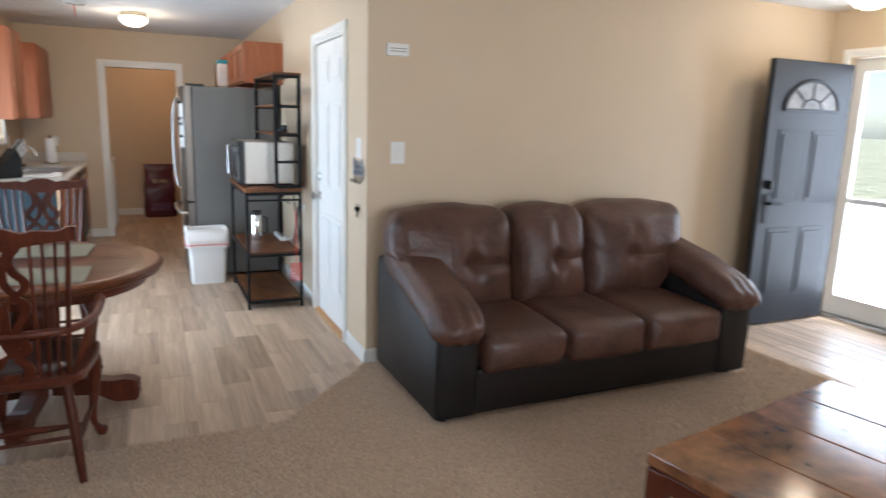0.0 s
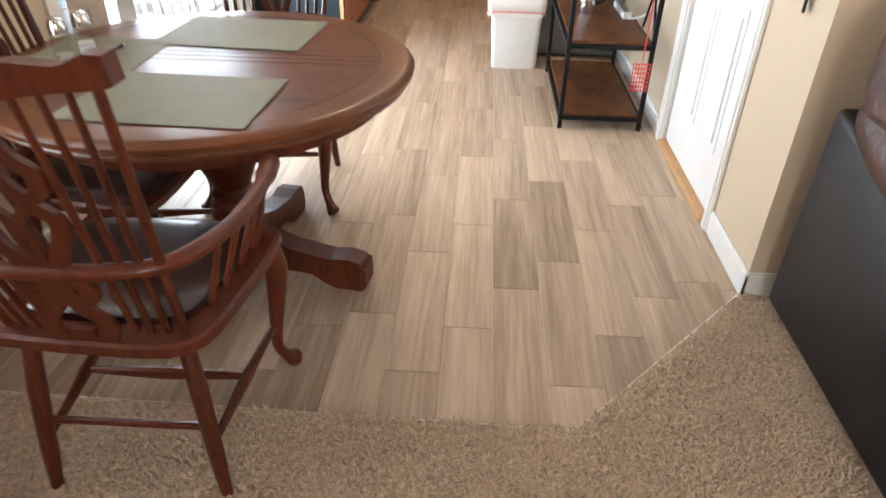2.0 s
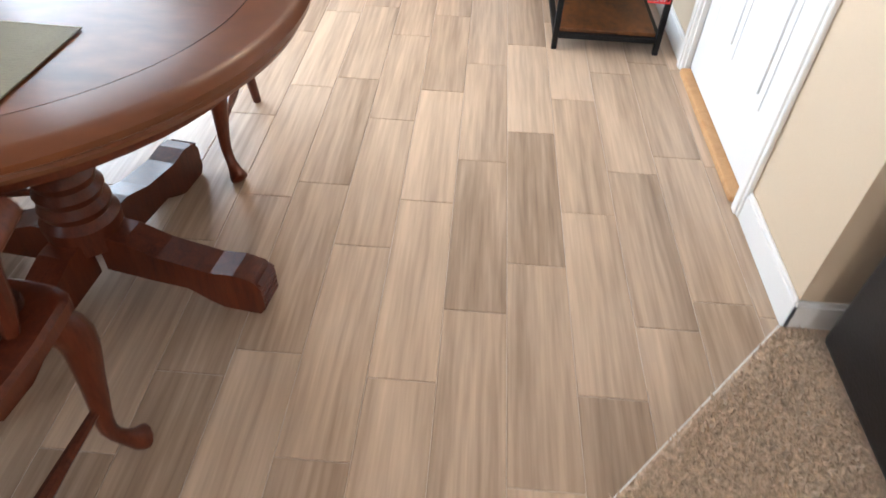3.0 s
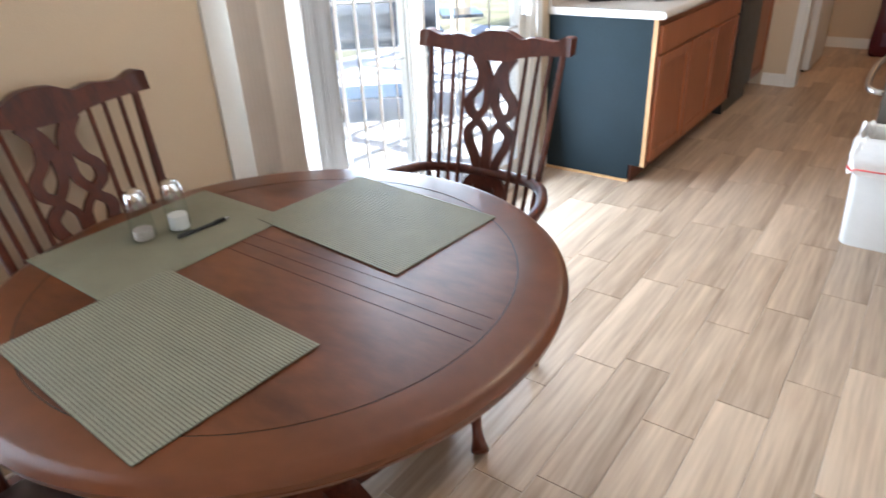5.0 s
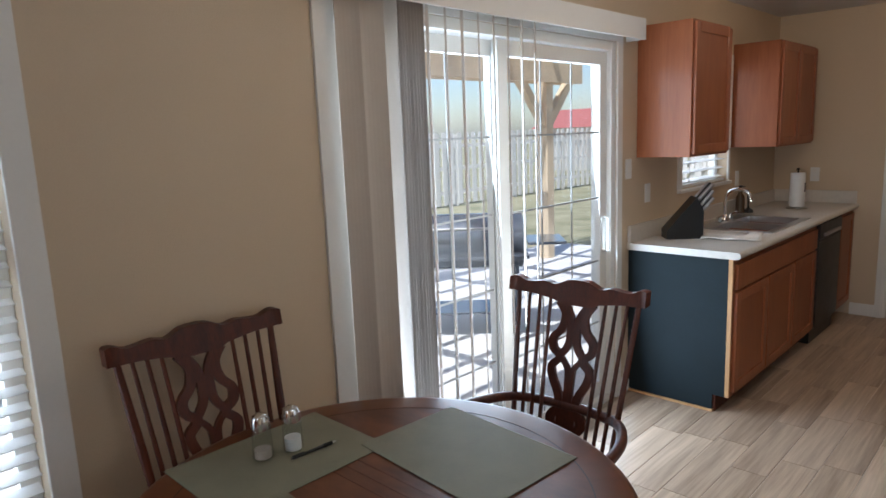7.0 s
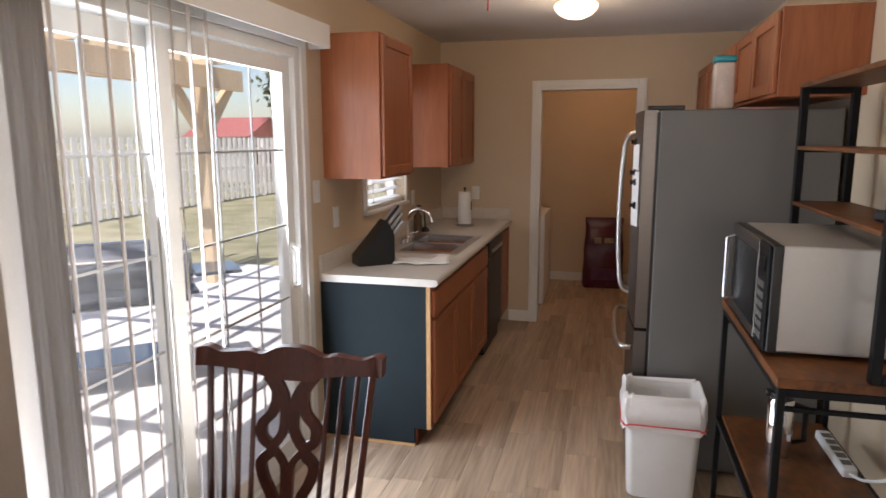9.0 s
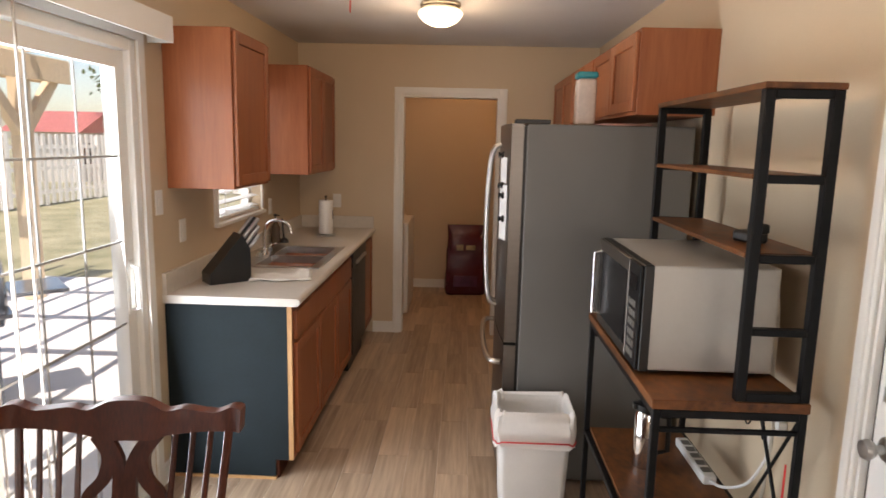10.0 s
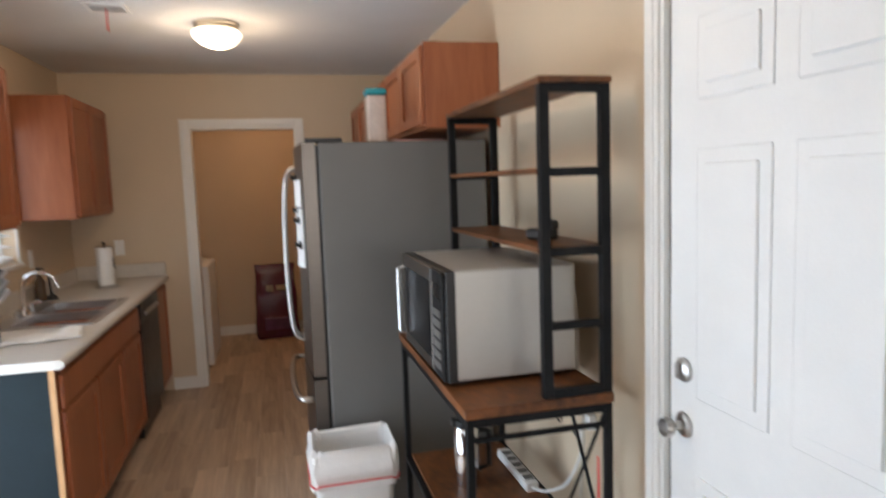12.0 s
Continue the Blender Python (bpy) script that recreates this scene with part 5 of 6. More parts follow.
UX = -0.868
upper(6.29, 6.82, 1.41, 2.15, XW + 0.001, UX, 1, 1, "single-door maple wall cabinet beside the kitchen window")
upper(7.75, 8.60, 1.41, 2.15, XW + 0.001, UX, 1, 2, "two-door maple wall cabinet beside the sink window")
RX = 0.945
upper(6.13, 7.08, 1.79, 2.15, XE - 0.001, RX, -1, 2, "short two-door maple wall cabinet above the fridge")
upper(7.084, 7.80, 1.79, 2.15, XE - 0.001, RX, -1, 2, "short maple wall cabinet above the cooker space")
upper(7.804, 8.75, 1.41, 2.15, XE - 0.001, RX, -1, 2, "tall two-door maple wall cabinet by the laundry doorway")

# wall plates
OUT = [("x", XW, 6.19, 1.35, 0.07, 0.115, "light switch"), ("x", XW, 6.43, 1.19, 0.07, 0.115, "power outlet"), ("x", XW, 7.90, 1.17, 0.07, 0.115, "power outlet"), ("y", YN, -0.87, 1.145, 0.07, 0.115, "power outlet")]
for axis, at, u, z, w, h, cat in OUT:
    pl = thing("wall_plate", "white plastic wall plate with a " + cat, cat, pose(at, u, z, 0, 0, 90) if axis == "x" and at < 0 else pose(u, at, z))
    part("plate", B(-w / 2, w / 2, -0.007, 0.0, -h / 2, h / 2, 0.003), PLASTICW, pl)
    for s in ((-1, 1) if "outlet" in cat else (0,)):
        part("socket" if s else "rocker", B(-0.016, 0.016, -0.010, -0.007, s * 0.026 - 0.016, s * 0.026 + 0.016, 0.002, 1), WHITE, pl)

# ---- kitchen, east side ----
fr = thing("refrigerator", "stainless french-door refrigerator with grey sides", "refrigerator")
FY0, FY1, FXB, FXC, FXD = 6.26, 7.16, 1.25, 0.495, 0.425
part("case", B(FXC, FXB, FY0, FY1, 0.02, 1.745, 0.006), GREYP, fr, "matte grey case")
for hy0 in (FY0 + 0.01, FY1 - 0.07):
    part("hinge_cover", B(0.44, 0.60, hy0, hy0 + 0.06, 1.745, 1.765, 0.004), BLACKP, fr, "black hinge cover")
for nm, y0, y1, z0, z1 in (("door", FY0 + 0.001, (FY0 + FY1) / 2 - 0.003, 0.715, 1.745), ("door", (FY0 + FY1) / 2 + 0.003, FY1 - 0.001, 0.715, 1.745), ("freezer_drawer", FY0 + 0.001, FY1 - 0.001, 0.05, 0.70)):
    bm = bmesh.new()
    n = 10
    a = []
    for k in range(n + 1):
        f = k / n
        yy = y0 + (y1 - y0) * f
        full = (yy - FY0) / (FY1 - FY0)
        xx = FXD - 0.022 * (1 - (2 * full - 1) ** 2)
        a.append((xx, yy))
    lo_ = [bm.verts.new((x, y, z0)) for x, y in a] + [bm.verts.new((FXC - 0.014, y1, z0)), bm.verts.new((FXC - 0.014, y0, z0))]
    hi_ = [bm.verts.new((x, y, z1)) for x, y in a] + [bm.verts.new((FXC - 0.014, y1, z1)), bm.verts.new((FXC - 0.014, y0, z1))]
    bm.faces.new(lo_)
    bm.faces.new(hi_[::-1])
    for k in range(len(lo_)):
        q = (k + 1) % len(lo_)
        bm.faces.new((lo_[k], hi_[k], hi_[q], lo_[q]))
    d = part(nm, bm, STEELD, fr, "stainless steel", smooth=True)
    bm = bmesh.new()
    if nm == "door":
        hy = y1 - 0.035 if y0 < 6.5 else y0 + 0.035
        tube(bm, spline([(0.405, hy, 0.80), (0.355, hy, 0.86), (0.338, hy, 1.2), (0.355, hy, 1.58), (0.405, hy, 1.65)], 8), 0.013, 12)
    else:
        tube(bm, spline([(0.415, FY0 + 0.05, 0.60), (0.355, FY0 + 0.10, 0.605), (0.338, (FY0 + FY1) / 2, 0.61), (0.355, FY1 - 0.10, 0.605), (0.415, FY1 - 0.05, 0.60)], 8), 0.014, 12)
    part("handle", bm, STEEL, d, "curved steel bar handle", smooth=True)
part("gasket", B(FXC - 0.0135, FXC - 0.0005, FY0 + 0.012, FY1 - 0.012, 0.06, 1.735), BLACKP, fr, "black door gasket")
part("kick_grille", B(FXC - 0.03, FXC, FY0 + 0.02, FY1 - 0.02, 0.0, 0.048), BLACKP, fr)
part("roller", boxes((0.6, 0.65, FY0 + 0.05, FY0 + 0.09, 0, 0.02), (1.1, 1.15, FY0 + 0.05, FY0 + 0.09, 0, 0.02)), BLACKP, fr)
for y, z, w, h, nm in ((6.355, 1.33, 0.10, 0.26, "note"), (6.375, 1.53, 0.09, 0.12, "note")):
    nt = thing("paper_note", "white paper note under magnets on the fridge door", "paper", pose(FXD - 0.022 * (1 - (2 * (y - FY0) / 0.9 - 1) ** 2) - 0.014, y, z, 0, 0, 15))
    part("sheet", B(-0.0006, 0.0006, -w / 2, w / 2, -h / 2, h / 2), PLASTICW, nt)
for y, z in ((6.36, 1.41), (6.385, 1.455), (6.34, 1.30), (6.40, 1.60)):
    mg = thing("fridge_magnet", "small dark round magnet on the fridge door", "magnet", pose(FXD - 0.022 * (1 - (2 * (y - FY0) / 0.9 - 1) ** 2) - 0.012, y, z, 0, -90, 0), "fridge magnets")
    bm = bmesh.new()
    lathe(bm, [(0, 0), (0.017, 0), (0.017, 0.008), (0.008, 0.014), (0.014, 0.026), (0, 0.028)], 14)
    part("button", bm, BLACKP, mg, smooth=True)
cn = thing("food_canister", "tall clear plastic canister with teal lid on the fridge", "canister", pose(0.775, 6.42, 1.7465))
bm = bmesh.new()
box(bm, -0.045, 0.045, -0.05, 0.05, 0.001, 0.215, 0.014, 3)
part("jar", bm, mat("frosted_canister_plastic", (0.60, 0.50, 0.44), 0.25, vary=0.15, scale=10), cn, smooth=True)
bm = B(-0.048, 0.048, -0.053, 0.053, 0.216, 0.245, 0.01, 3)
part("lid", bm, mat("teal_plastic", (0.02, 0.28, 0.33), 0.35), cn, "teal lid", smooth=True)
pk = thing("magazine", "pink-edged paper lying on top of the fridge", "paper", pose(0.95, 6.42, 1.7465, 0, 0, 6))
part("cover", B(-0.12, 0.12, -0.09, 0.09, 0.0, 0.009, 0.002, 1), mat("pale_pink_paper", (0.62, 0.38, 0.36), 0.6), pk)

# trash can
tc_ = thing("trash_can", "white plastic kitchen trash can with drawstring liner", "trash can", pose(0.557, 6.075, 0) @ Matrix.Diagonal((0.98, 1, 0.88, 1)))


def rounded_ring(bm, hx, hy, r, z, n=6):
    vs = []
    for sx, sy, a0 in ((1, 1, 0), (-1, 1, 90), (-1, -1, 180), (1, -1, 270)):
        for k in range(n + 1):
            a = radians(a0 + 90 * k / n)
            vs.append(bm.verts.new((sx * (hx - r) + r * math.cos(a), sy * (hy - r) + r * math.sin(a), z)))
    return vs


def loft(bm, rings, cap0=True, cap1=True):
    for a, b in zip(rings, rings[1:]):
        for k in range(len(a)):
            q = (k + 1) % len(a)
            bm.faces.new((a[k], a[q], b[q], b[k]))
    if cap0:
        bm.faces.new(rings[0][::-1])
    if cap1:
        bm.faces.new(rings[-1])


bm = bmesh.new()
loft(bm, [rounded_ring(bm, 0.145, 0.105, 0.045, 0.0), rounded_ring(bm, 0.147, 0.107, 0.03, 0.01), rounded_ring(bm, 0.170, 0.128, 0.035, 0.55), rounded_ring(bm, 0.160, 0.118, 0.035, 0.55), rounded_ring(bm, 0.140, 0.10, 0.03, 0.03)])
part("bin_body", bm, PLASTICW, tc_, smooth=True)
bm = bmesh.new()
rings = []
for z, e in ((0.385, 0.016), (0.405, 0.013), (0.43, 0.016), (0.47, 0.018), (0.51, 0.012), (0.545, 0.012), (0.562, 0.007), (0.567, 0.001), (0.556, -0.006), (0.52, -0.012), (0.47, -0.010), (0.42, -0.026), (0.36, -0.022), (0.28, -0.05)):
    r = rounded_ring(bm, 0.168 + e, 0.126 + e, 0.036, z)
    for k, v in enumerate(r):
        w = 0.012 * math.sin(k * 2.4 + z * 18) + 0.011 * math.sin(k * 4.1 - z * 31)
        v.co.x *= 1 + w * 1.5
        v.co.y *= 1 + w * 2
        if z < 0.40:
            v.co.z += 0.010 * math.sin(k * 1.1)
        if z > 0.53:
            v.co.z += 0.006 * math.sin(k * 1.7) + 0.005 * math.sin(k * 3.3 + 1)
    rings.append(r)
loft(bm, rings, False, True)
LINER = mat("white_bin_liner", (0.80, 0.79, 0.77), 0.3, vary=0.04, bump=0.7, bump_scale=11)
part("liner", bm, LINER, tc_, "folded white bin liner", smooth=True)
bm = bmesh.new()
r = rounded_ring(bm, 0.186, 0.144, 0.036, 0.408)
pts = [v.co.copy() for v in r]
bm.clear()
for i, p in enumerate(pts):
    p.z += 0.006 * math.sin(i * 1.3)
tube(bm, pts + [pts[0]], 0.004, 6)
part("drawstring", bm, mat("red_drawstring", (0.70, 0.10, 0.10), 0.5), tc_, "red drawstring", smooth=True)

# baker's rack
rk = thing("bakers_rack", "black steel baker's rack with rustic brown shelves", "rack")
RY0, RY1, RXF, RXU, RXB = 5.0, 5.95, 0.765, 0.99, 1.195
S = 0.022


def bar(x0, x1, y0, y1, z0, z1, nm="bar"):
    return part(nm, B(x0, x1, y0, y1, z0, z1, 0.002, 1), BLACKM, rk)


for y in (RY0, RY1 - S):
    bar(RXF, RXF + S, y, y + S, 0.0, 0.925, "post")
    bar(RXB - S, RXB, y, y + S, 0.0, 0.925, "post")
    bar(RXU, RXU + 0.028, y, y + 0.028, 0.955, 1.808, "post")
    bar(RXB - 0.028, RXB, y, y + 0.028, 0.955, 1.808, "post")
    bar(RXU + 0.028, RXB - 0.028, y, y + 0.028, 0.955, 0.98)
    bar(RXU + 0.028, RXB - 0.028, y, y + 0.028, 1.145, 1.165)
    for z in (1.372, 1.587):
        bar(RXU + 0.028, RXB - 0.028, y, y + 0.028, z - 0.024, z - 0.001)
    bar(RXU + 0.028, RXB - 0.028, y, y + 0.028, 1.785, 1.808)
    bar(RXF + S, RXB - S, y, y + S, 0.90, 0.925)
    bar(RXF + S, RXB - S, y + 0.003, y + 0.017, 0.855, 0.869)
    for z in (0.07, 0.44):
        bar(RXF + S, RXB - S, y, y + S, z - 0.022, z)
for x in (RXF, RXB - S):
    bar(x, x + S, RY0 + S, RY1 - S, 0.90, 0.925)
    for z in (0.07, 0.44):
        bar(x, x + S, RY0 + S, RY1 - S, z - 0.022, z)
bm = bmesh.new()
tube(bm, [(RXB - 0.011, RY0 + 0.02, 0.90), (RXB - 0.011, RY0 + 0.30, 0.46)], 0.006, 6)
tube(bm, [(RXB - 0.011, RY0 + 0.02, 0.46), (RXB - 0.011, RY0 + 0.30, 0.90)], 0.006, 6)
part("cross_brace", bm, BLACKM, rk)
for nm, x0, z in (("shelf", RXF + S * 0.2, 0.07), ("shelf", RXF + S * 0.2, 0.44)):
    part(nm, B(RXF + S + 0.001, RXB - S - 0.001, RY0 + S + 0.001, RY1 - S - 0.001, z - 0.004, z + 0.012, 0.002, 1), RUSTIC, rk, "rustic brown board")
part("shelf", B(RXF - 0.005, RXB + 0.003, RY0 - 0.005, RY1 + 0.005, 0.926, 0.9545, 0.002, 1), RUSTIC, rk, "rustic brown board")
for z in (1.372, 1.587):
    part("shelf", B(RXU - 0.002, RXB, RY0 + 0.029, RY1 - 0.029, z - 0.014, z, 0.002, 1), RUSTIC, rk, "rustic brown board")
part("shelf", B(RXU - 0.004, RXB + 0.003, RY0 - 0.003, RY1 + 0.003, 1.8085, 1.826, 0.002, 1), RUSTIC, rk, "rustic brown board")
for y in (RY0 + 0.05, RY0 + 0.16, RY0 + 0.27):
    hk = thing("wire_hook", "black wire hook hanging under the rack shelf", "hook", pose(RXB - 0.09, y, 0.0))
    bm = bmesh.new()
    tube(bm, spline([(0, 0, 0.902), (0.0, 0.012, 0.895), (0, 0.010, 0.86), (0, -0.012, 0.835), (0, 0.010, 0.82), (0, 0.02, 0.835)], 4), 0.0025, 6)
    part("wire", bm, BLACKM, hk)

# microwave
mw = thing("microwave", "stainless countertop microwave with black glass door", "microwave", pose(0.742, 5.19, 0.9545))
MD, MW_, MH = 0.435, 0.595, 0.345
part("case", B(0.045, MD, 0.004, MW_ - 0.004, 0.015, MH, 0.006), MWCASE, mw, "pale steel case")
part("bezel", B(0.026, 0.056, 0.0, MW_, 0.012, MH + 0.001, 0.003, 1), BLACKP, mw)
part("control_panel", B(0.014, 0.026, 0.004, 0.135, 0.016, MH - 0.002, 0.003, 1), BLACKM, mw)
dr2 = part("door", B(0.014, 0.026, 0.139, MW_ - 0.003, 0.016, MH - 0.002, 0.003, 1), STEELD, mw, "steel framed door")
part("window", B(0.0115, 0.0142, 0.155, MW_ - 0.06, 0.055, MH - 0.045), BLACKG, dr2, "black glass window")
bm = bmesh.new()
tube(bm, [(0.014, MW_ - 0.03, 0.05), (-0.010, MW_ - 0.03, 0.055), (-0.010, MW_ - 0.03, MH - 0.055), (0.014, MW_ - 0.03, MH - 0.05)], 0.008, 10)
part("handle", bm, CHROME, dr2, smooth=True)
part("display", B(0.0115, 0.0142, 0.03, 0.11, MH - 0.085, MH - 0.04), BLACKG, mw)
for i in range(3):
    for j in range(6):
        part("button", B(0.0115, 0.0142, 0.03 + i * 0.028, 0.052 + i * 0.028, 0.045 + j * 0.032, 0.066 + j * 0.032), GREYP, mw)
for x in (0.07, 0.37):
    for y in (0.04, 0.52):
        part("foot", B(x, x + 0.03, y, y + 0.03, 0.0, 0.016), BLACKP, mw)
bm = bmesh.new()
tube(bm, spline([(MD, 0.10, 0.30), (MD + 0.03, 0.09, 0.27), (MD + 0.035, 0.07, 0.15), (MD + 0.03, 0.06, 0.02), (MD + 0.045, 0.05, -0.2), (MD + 0.04, 0.08, -0.5)], 5), 0.005, 6)
cord = tagged(part("power_cord", bm, mat("pale_cord", (0.55, 0.50, 0.42), 0.5), mw, smooth=True))

ket = thing("travel_mug", "polished steel and black flip-top mug on the rack shelf", "mug", pose(0.93, 5.60, 0.4525))
bm = bmesh.new()
lathe(bm, [(0, 0), (0.043, 0), (0.045, 0.01), (0.045, 0.21), (0.04, 0.22), (0, 0.22)], 24)
part("mug_body", bm, CHROME, ket, smooth=True)
bm = bmesh.new()
lathe(bm, [(0, 0.221), (0.042, 0.221), (0.043, 0.245), (0.03, 0.255), (0, 0.257)], 24)
box(bm, -0.055, -0.03, -0.012, 0.012, 0.225, 0.25, 0.003, 1)
tube(bm, [(0.045, 0, 0.20), (0.085, 0, 0.19), (0.085, 0, 0.06), (0.045, 0, 0.05)], 0.010, 8)
part("lid_and_grip", bm, BLACKP, ket, smooth=True)
gd = thing("small_figure_stand", "small dark gadget lying on the rack shelf", "gadget", pose(1.09, 5.24, 1.3725, 0, 0, 20))
bm = bmesh.new()
box(bm, -0.03, 0.03, -0.045, 0.045, 0.0, 0.035, 0.01)
box(bm, -0.018, 0.018, -0.06, 0.0, 0.03, 0.062, 0.008)
part("gadget_body", bm, BLACKP, gd)
cb = thing("power_strip", "white power strip with a trailing cord on the rack shelf", "power strip")
part("strip_body", B(1.105, 1.155, 5.46, 5.78, 0.4525, 0.488, 0.008, 3), PLASTICW, cb)
for k in range(5):
    part("socket", B(1.113, 1.147, 5.49 + k * 0.055, 5.525 + k * 0.055, 0.488, 0.4905, 0.001, 1), GREYP, cb)
bm = bmesh.new()
tube(bm, spline([(1.13, 5.46, 0.47), (1.16, 5.41, 0.475), (1.215, 5.36, 0.52), (1.245, 5.31, 0.64), (1.235, 5.285, 0.73), (1.258, 5.28, 0.76)], 6), 0.0055, 8)
part("cable", bm, PLASTICW, cb, smooth=True)
part("plug", B(1.250, 1.279, 5.262, 5.298, 0.735, 0.785, 0.004), PLASTICW, cb)
fs = thing("fly_swatter", "red plastic fly swatter hanging on the rack side", "fly swatter", pose(1.14, 4.985, 0.20))
bm = bmesh.new()
tube(bm, [(0, 0, 0.58), (0, 0, 0.17)], 0.003, 6)
for k in range(7):
    box(bm, -0.042 + k * 0.0135, -0.038 + k * 0.0135, -0.0015, 0.0015, 0.02, 0.16)
    box(bm, -0.042, 0.043, -0.0012, 0.0012, 0.02 + k * 0.0225, 0.026 + k * 0.0225)
part("paddle", bm, mat("red_plastic", (0.75, 0.05, 0.05), 0.4), fs)

# ---- things on the walls ----
sp = thing("light_switch", "white rocker switch plate on the sofa wall", "light switch", pose(1.47, YS, 1.305))
part("plate", B(-0.044, 0.044, -0.007, 0, -0.065, 0.065, 0.003), PLASTICW, sp)
part("rocker", B(-0.016, 0.016, -0.011, -0.007, -0.033, 0.033, 0.003, 1), WHITE, sp)
de = thing("door_chime", "small white plastic chime box on the sofa wall", "chime", pose(1.455, YS, 1.895))
part("cover", B(-0.066, 0.066, -0.03, 0, -0.035, 0.035, 0.006), PLASTICW, de)
part("slot", boxes((-0.05, 0.05, -0.0315, -0.0295, -0.012, -0.008), (-0.05, 0.05, -0.0315, -0.0295, 0.004, 0.008)), GREYP, de)
pn = thing("paper_note", "white paper note pinned to the wall above the key rack", "paper", pose(XE - 0.0005, 3.765, 1.325))
part("sheet", B(-0.0012, 0, -0.055, 0.055, -0.06, 0.06), PLASTICW, pn)
kr = thing("key_rack", "grey cut-out metal key rack with hooks on the wall", "key rack", pose(XE, 3.745, 1.19))
PEW = mat("pewter_metal", (0.33, 0.34, 0.36), 0.4, 0.7, vary=0.15)
part("back_plate", B(-0.008, -0.0005, -0.10, 0.10, -0.035, 0.035, 0.003), PEW, kr)
for k, (y, h) in enumerate(((-0.085, 0.075), (-0.045, 0.06), (0.0, 0.065), (0.045, 0.06), (0.085, 0.075))):
    part("cut_out_letter", boxes((-0.012, -0.008, y - 0.014, y - 0.007, -0.03, h), (-0.012, -0.008, y + 0.007, y + 0.014, -0.03, h * 0.9), (-0.012, -0.008, y - 0.007, y + 0.007, 0.0, 0.012)), PEW, kr)
    bm = bmesh.new()
    tube(bm, [(-0.004, y, -0.03), (-0.012, y, -0.06), (-0.03, y, -0.075), (-0.035, y, -0.055)], 0.003, 6)
    part("hook", bm, BLACKM, kr)
kh = thing("key_fob", "bunch of dark keys hanging on a wall hook", "keys", pose(XE, 3.745, 0.95))
bm = bmesh.new()
tube(bm, [(-0.001, 0, 0.03), (-0.02, 0, 0.028), (-0.022, 0, 0.04)], 0.003, 6)
lathe(bm, [(0, -0.012), (0.016, -0.008), (0.016, 0.016), (0, 0.022)], 10, -0.016, 0)
box(bm, -0.02, -0.014, -0.004, 0.008, -0.05, -0.008, 0.001, 1)
box(bm, -0.014, -0.010, 0.006, 0.018, -0.045, 0.0, 0.001, 1)
part("keys", bm, BLACKM, kh)

# ceiling lamps (the laundry's is unseen), vent
for lx, ly in LAMPS:
    cl_ = thing("ceiling_light", "lit flush ceiling light with frosted glass dome", "ceiling light", pose(lx, ly, ZC), "flush ceiling lights")
    bm = bmesh.new()
    lathe(bm, [(0, -0.001), (0.115, -0.001), (0.118, -0.012), (0.105, -0.022), (0.112, -0.030), (0.105, -0.040), (0, -0.040)], 32)
    part("fitting", bm, mat("satin_nickel", (0.55, 0.48, 0.38), 0.3, 0.9), cl_, smooth=True)
    bm = bmesh.new()
    lathe(bm, [(0.0, -0.130), (0.05, -0.125), (0.095, -0.105), (0.123, -0.075), (0.128, -0.055), (0.118, -0.042), (0.10, -0.041)], 36)
    dm = part("glass_dome", bm, FROST, cl_, "glowing frosted dome", smooth=True)
    dm.visible_shadow = False
vt = thing("ceiling_vent", "small white ceiling air vent with a red ribbon", "vent", pose(-0.42, 6.88, ZC) @ Matrix.Diagonal((0.62, 1, 1, 1)))
part("frame", boxes((-0.15, 0.15, -0.075, -0.055, -0.008, 0), (-0.15, 0.15, 0.055, 0.075, -0.008, 0), (-0.15, -0.12, -0.055, 0.055, -0.008, 0), (0.12, 0.15, -0.055, 0.055, -0.008, 0)), WHITE, vt)
# black sheet standing in for the shade inside the duct
part("backing", B(-0.12, 0.12, -0.055, 0.055, -0.003, -0.0005), BLACKP, vt)
for k in range(4):
    o = part("slat", B(-0.118, 0.118, -0.0045, 0.0045, -0.001, 0.001), WHITE, vt)
    o.matrix_basis = pose(0, -0.042 + k * 0.028, -0.005, 60, 0, 0)
part("ribbon", B(-0.012, 0.0, -0.001, 0.001, -0.11, -0.008), mat("red_ribbon", (0.65, 0.08, 0.06), 0.6), vt, "red ribbon streamer")

# ---- laundry ----
ws = thing("washing_machine", "white top-loading washing machine in the laundry", "washer", pose(-0.985, 9.33, 0))
part("cabinet", B(0, 0.68, 0, 0.68, 0.02, 0.90, 0.012), PLASTICW, ws)
part("lid", B(0.08, 0.60, 0.05, 0.63, 0.90, 0.918, 0.008), PLASTICW, ws)
part("console", B(0.0, 0.12, 0.0, 0.68, 0.90, 1.06, 0.012), PLASTICW, ws)
for x in (0.03, 0.6):
    for y in (0.03, 0.6):
        part("foot", B(x, x + 0.04, y, y + 0.04, 0, 0.021), BLACKP, ws)
dbg = thing("pet_food_bag", "large dark red pet food bag standing on the floor", "bag", pose(0.24, 10.36, 0, 0, 0, 4))
bm = bmesh.new()
rings = []
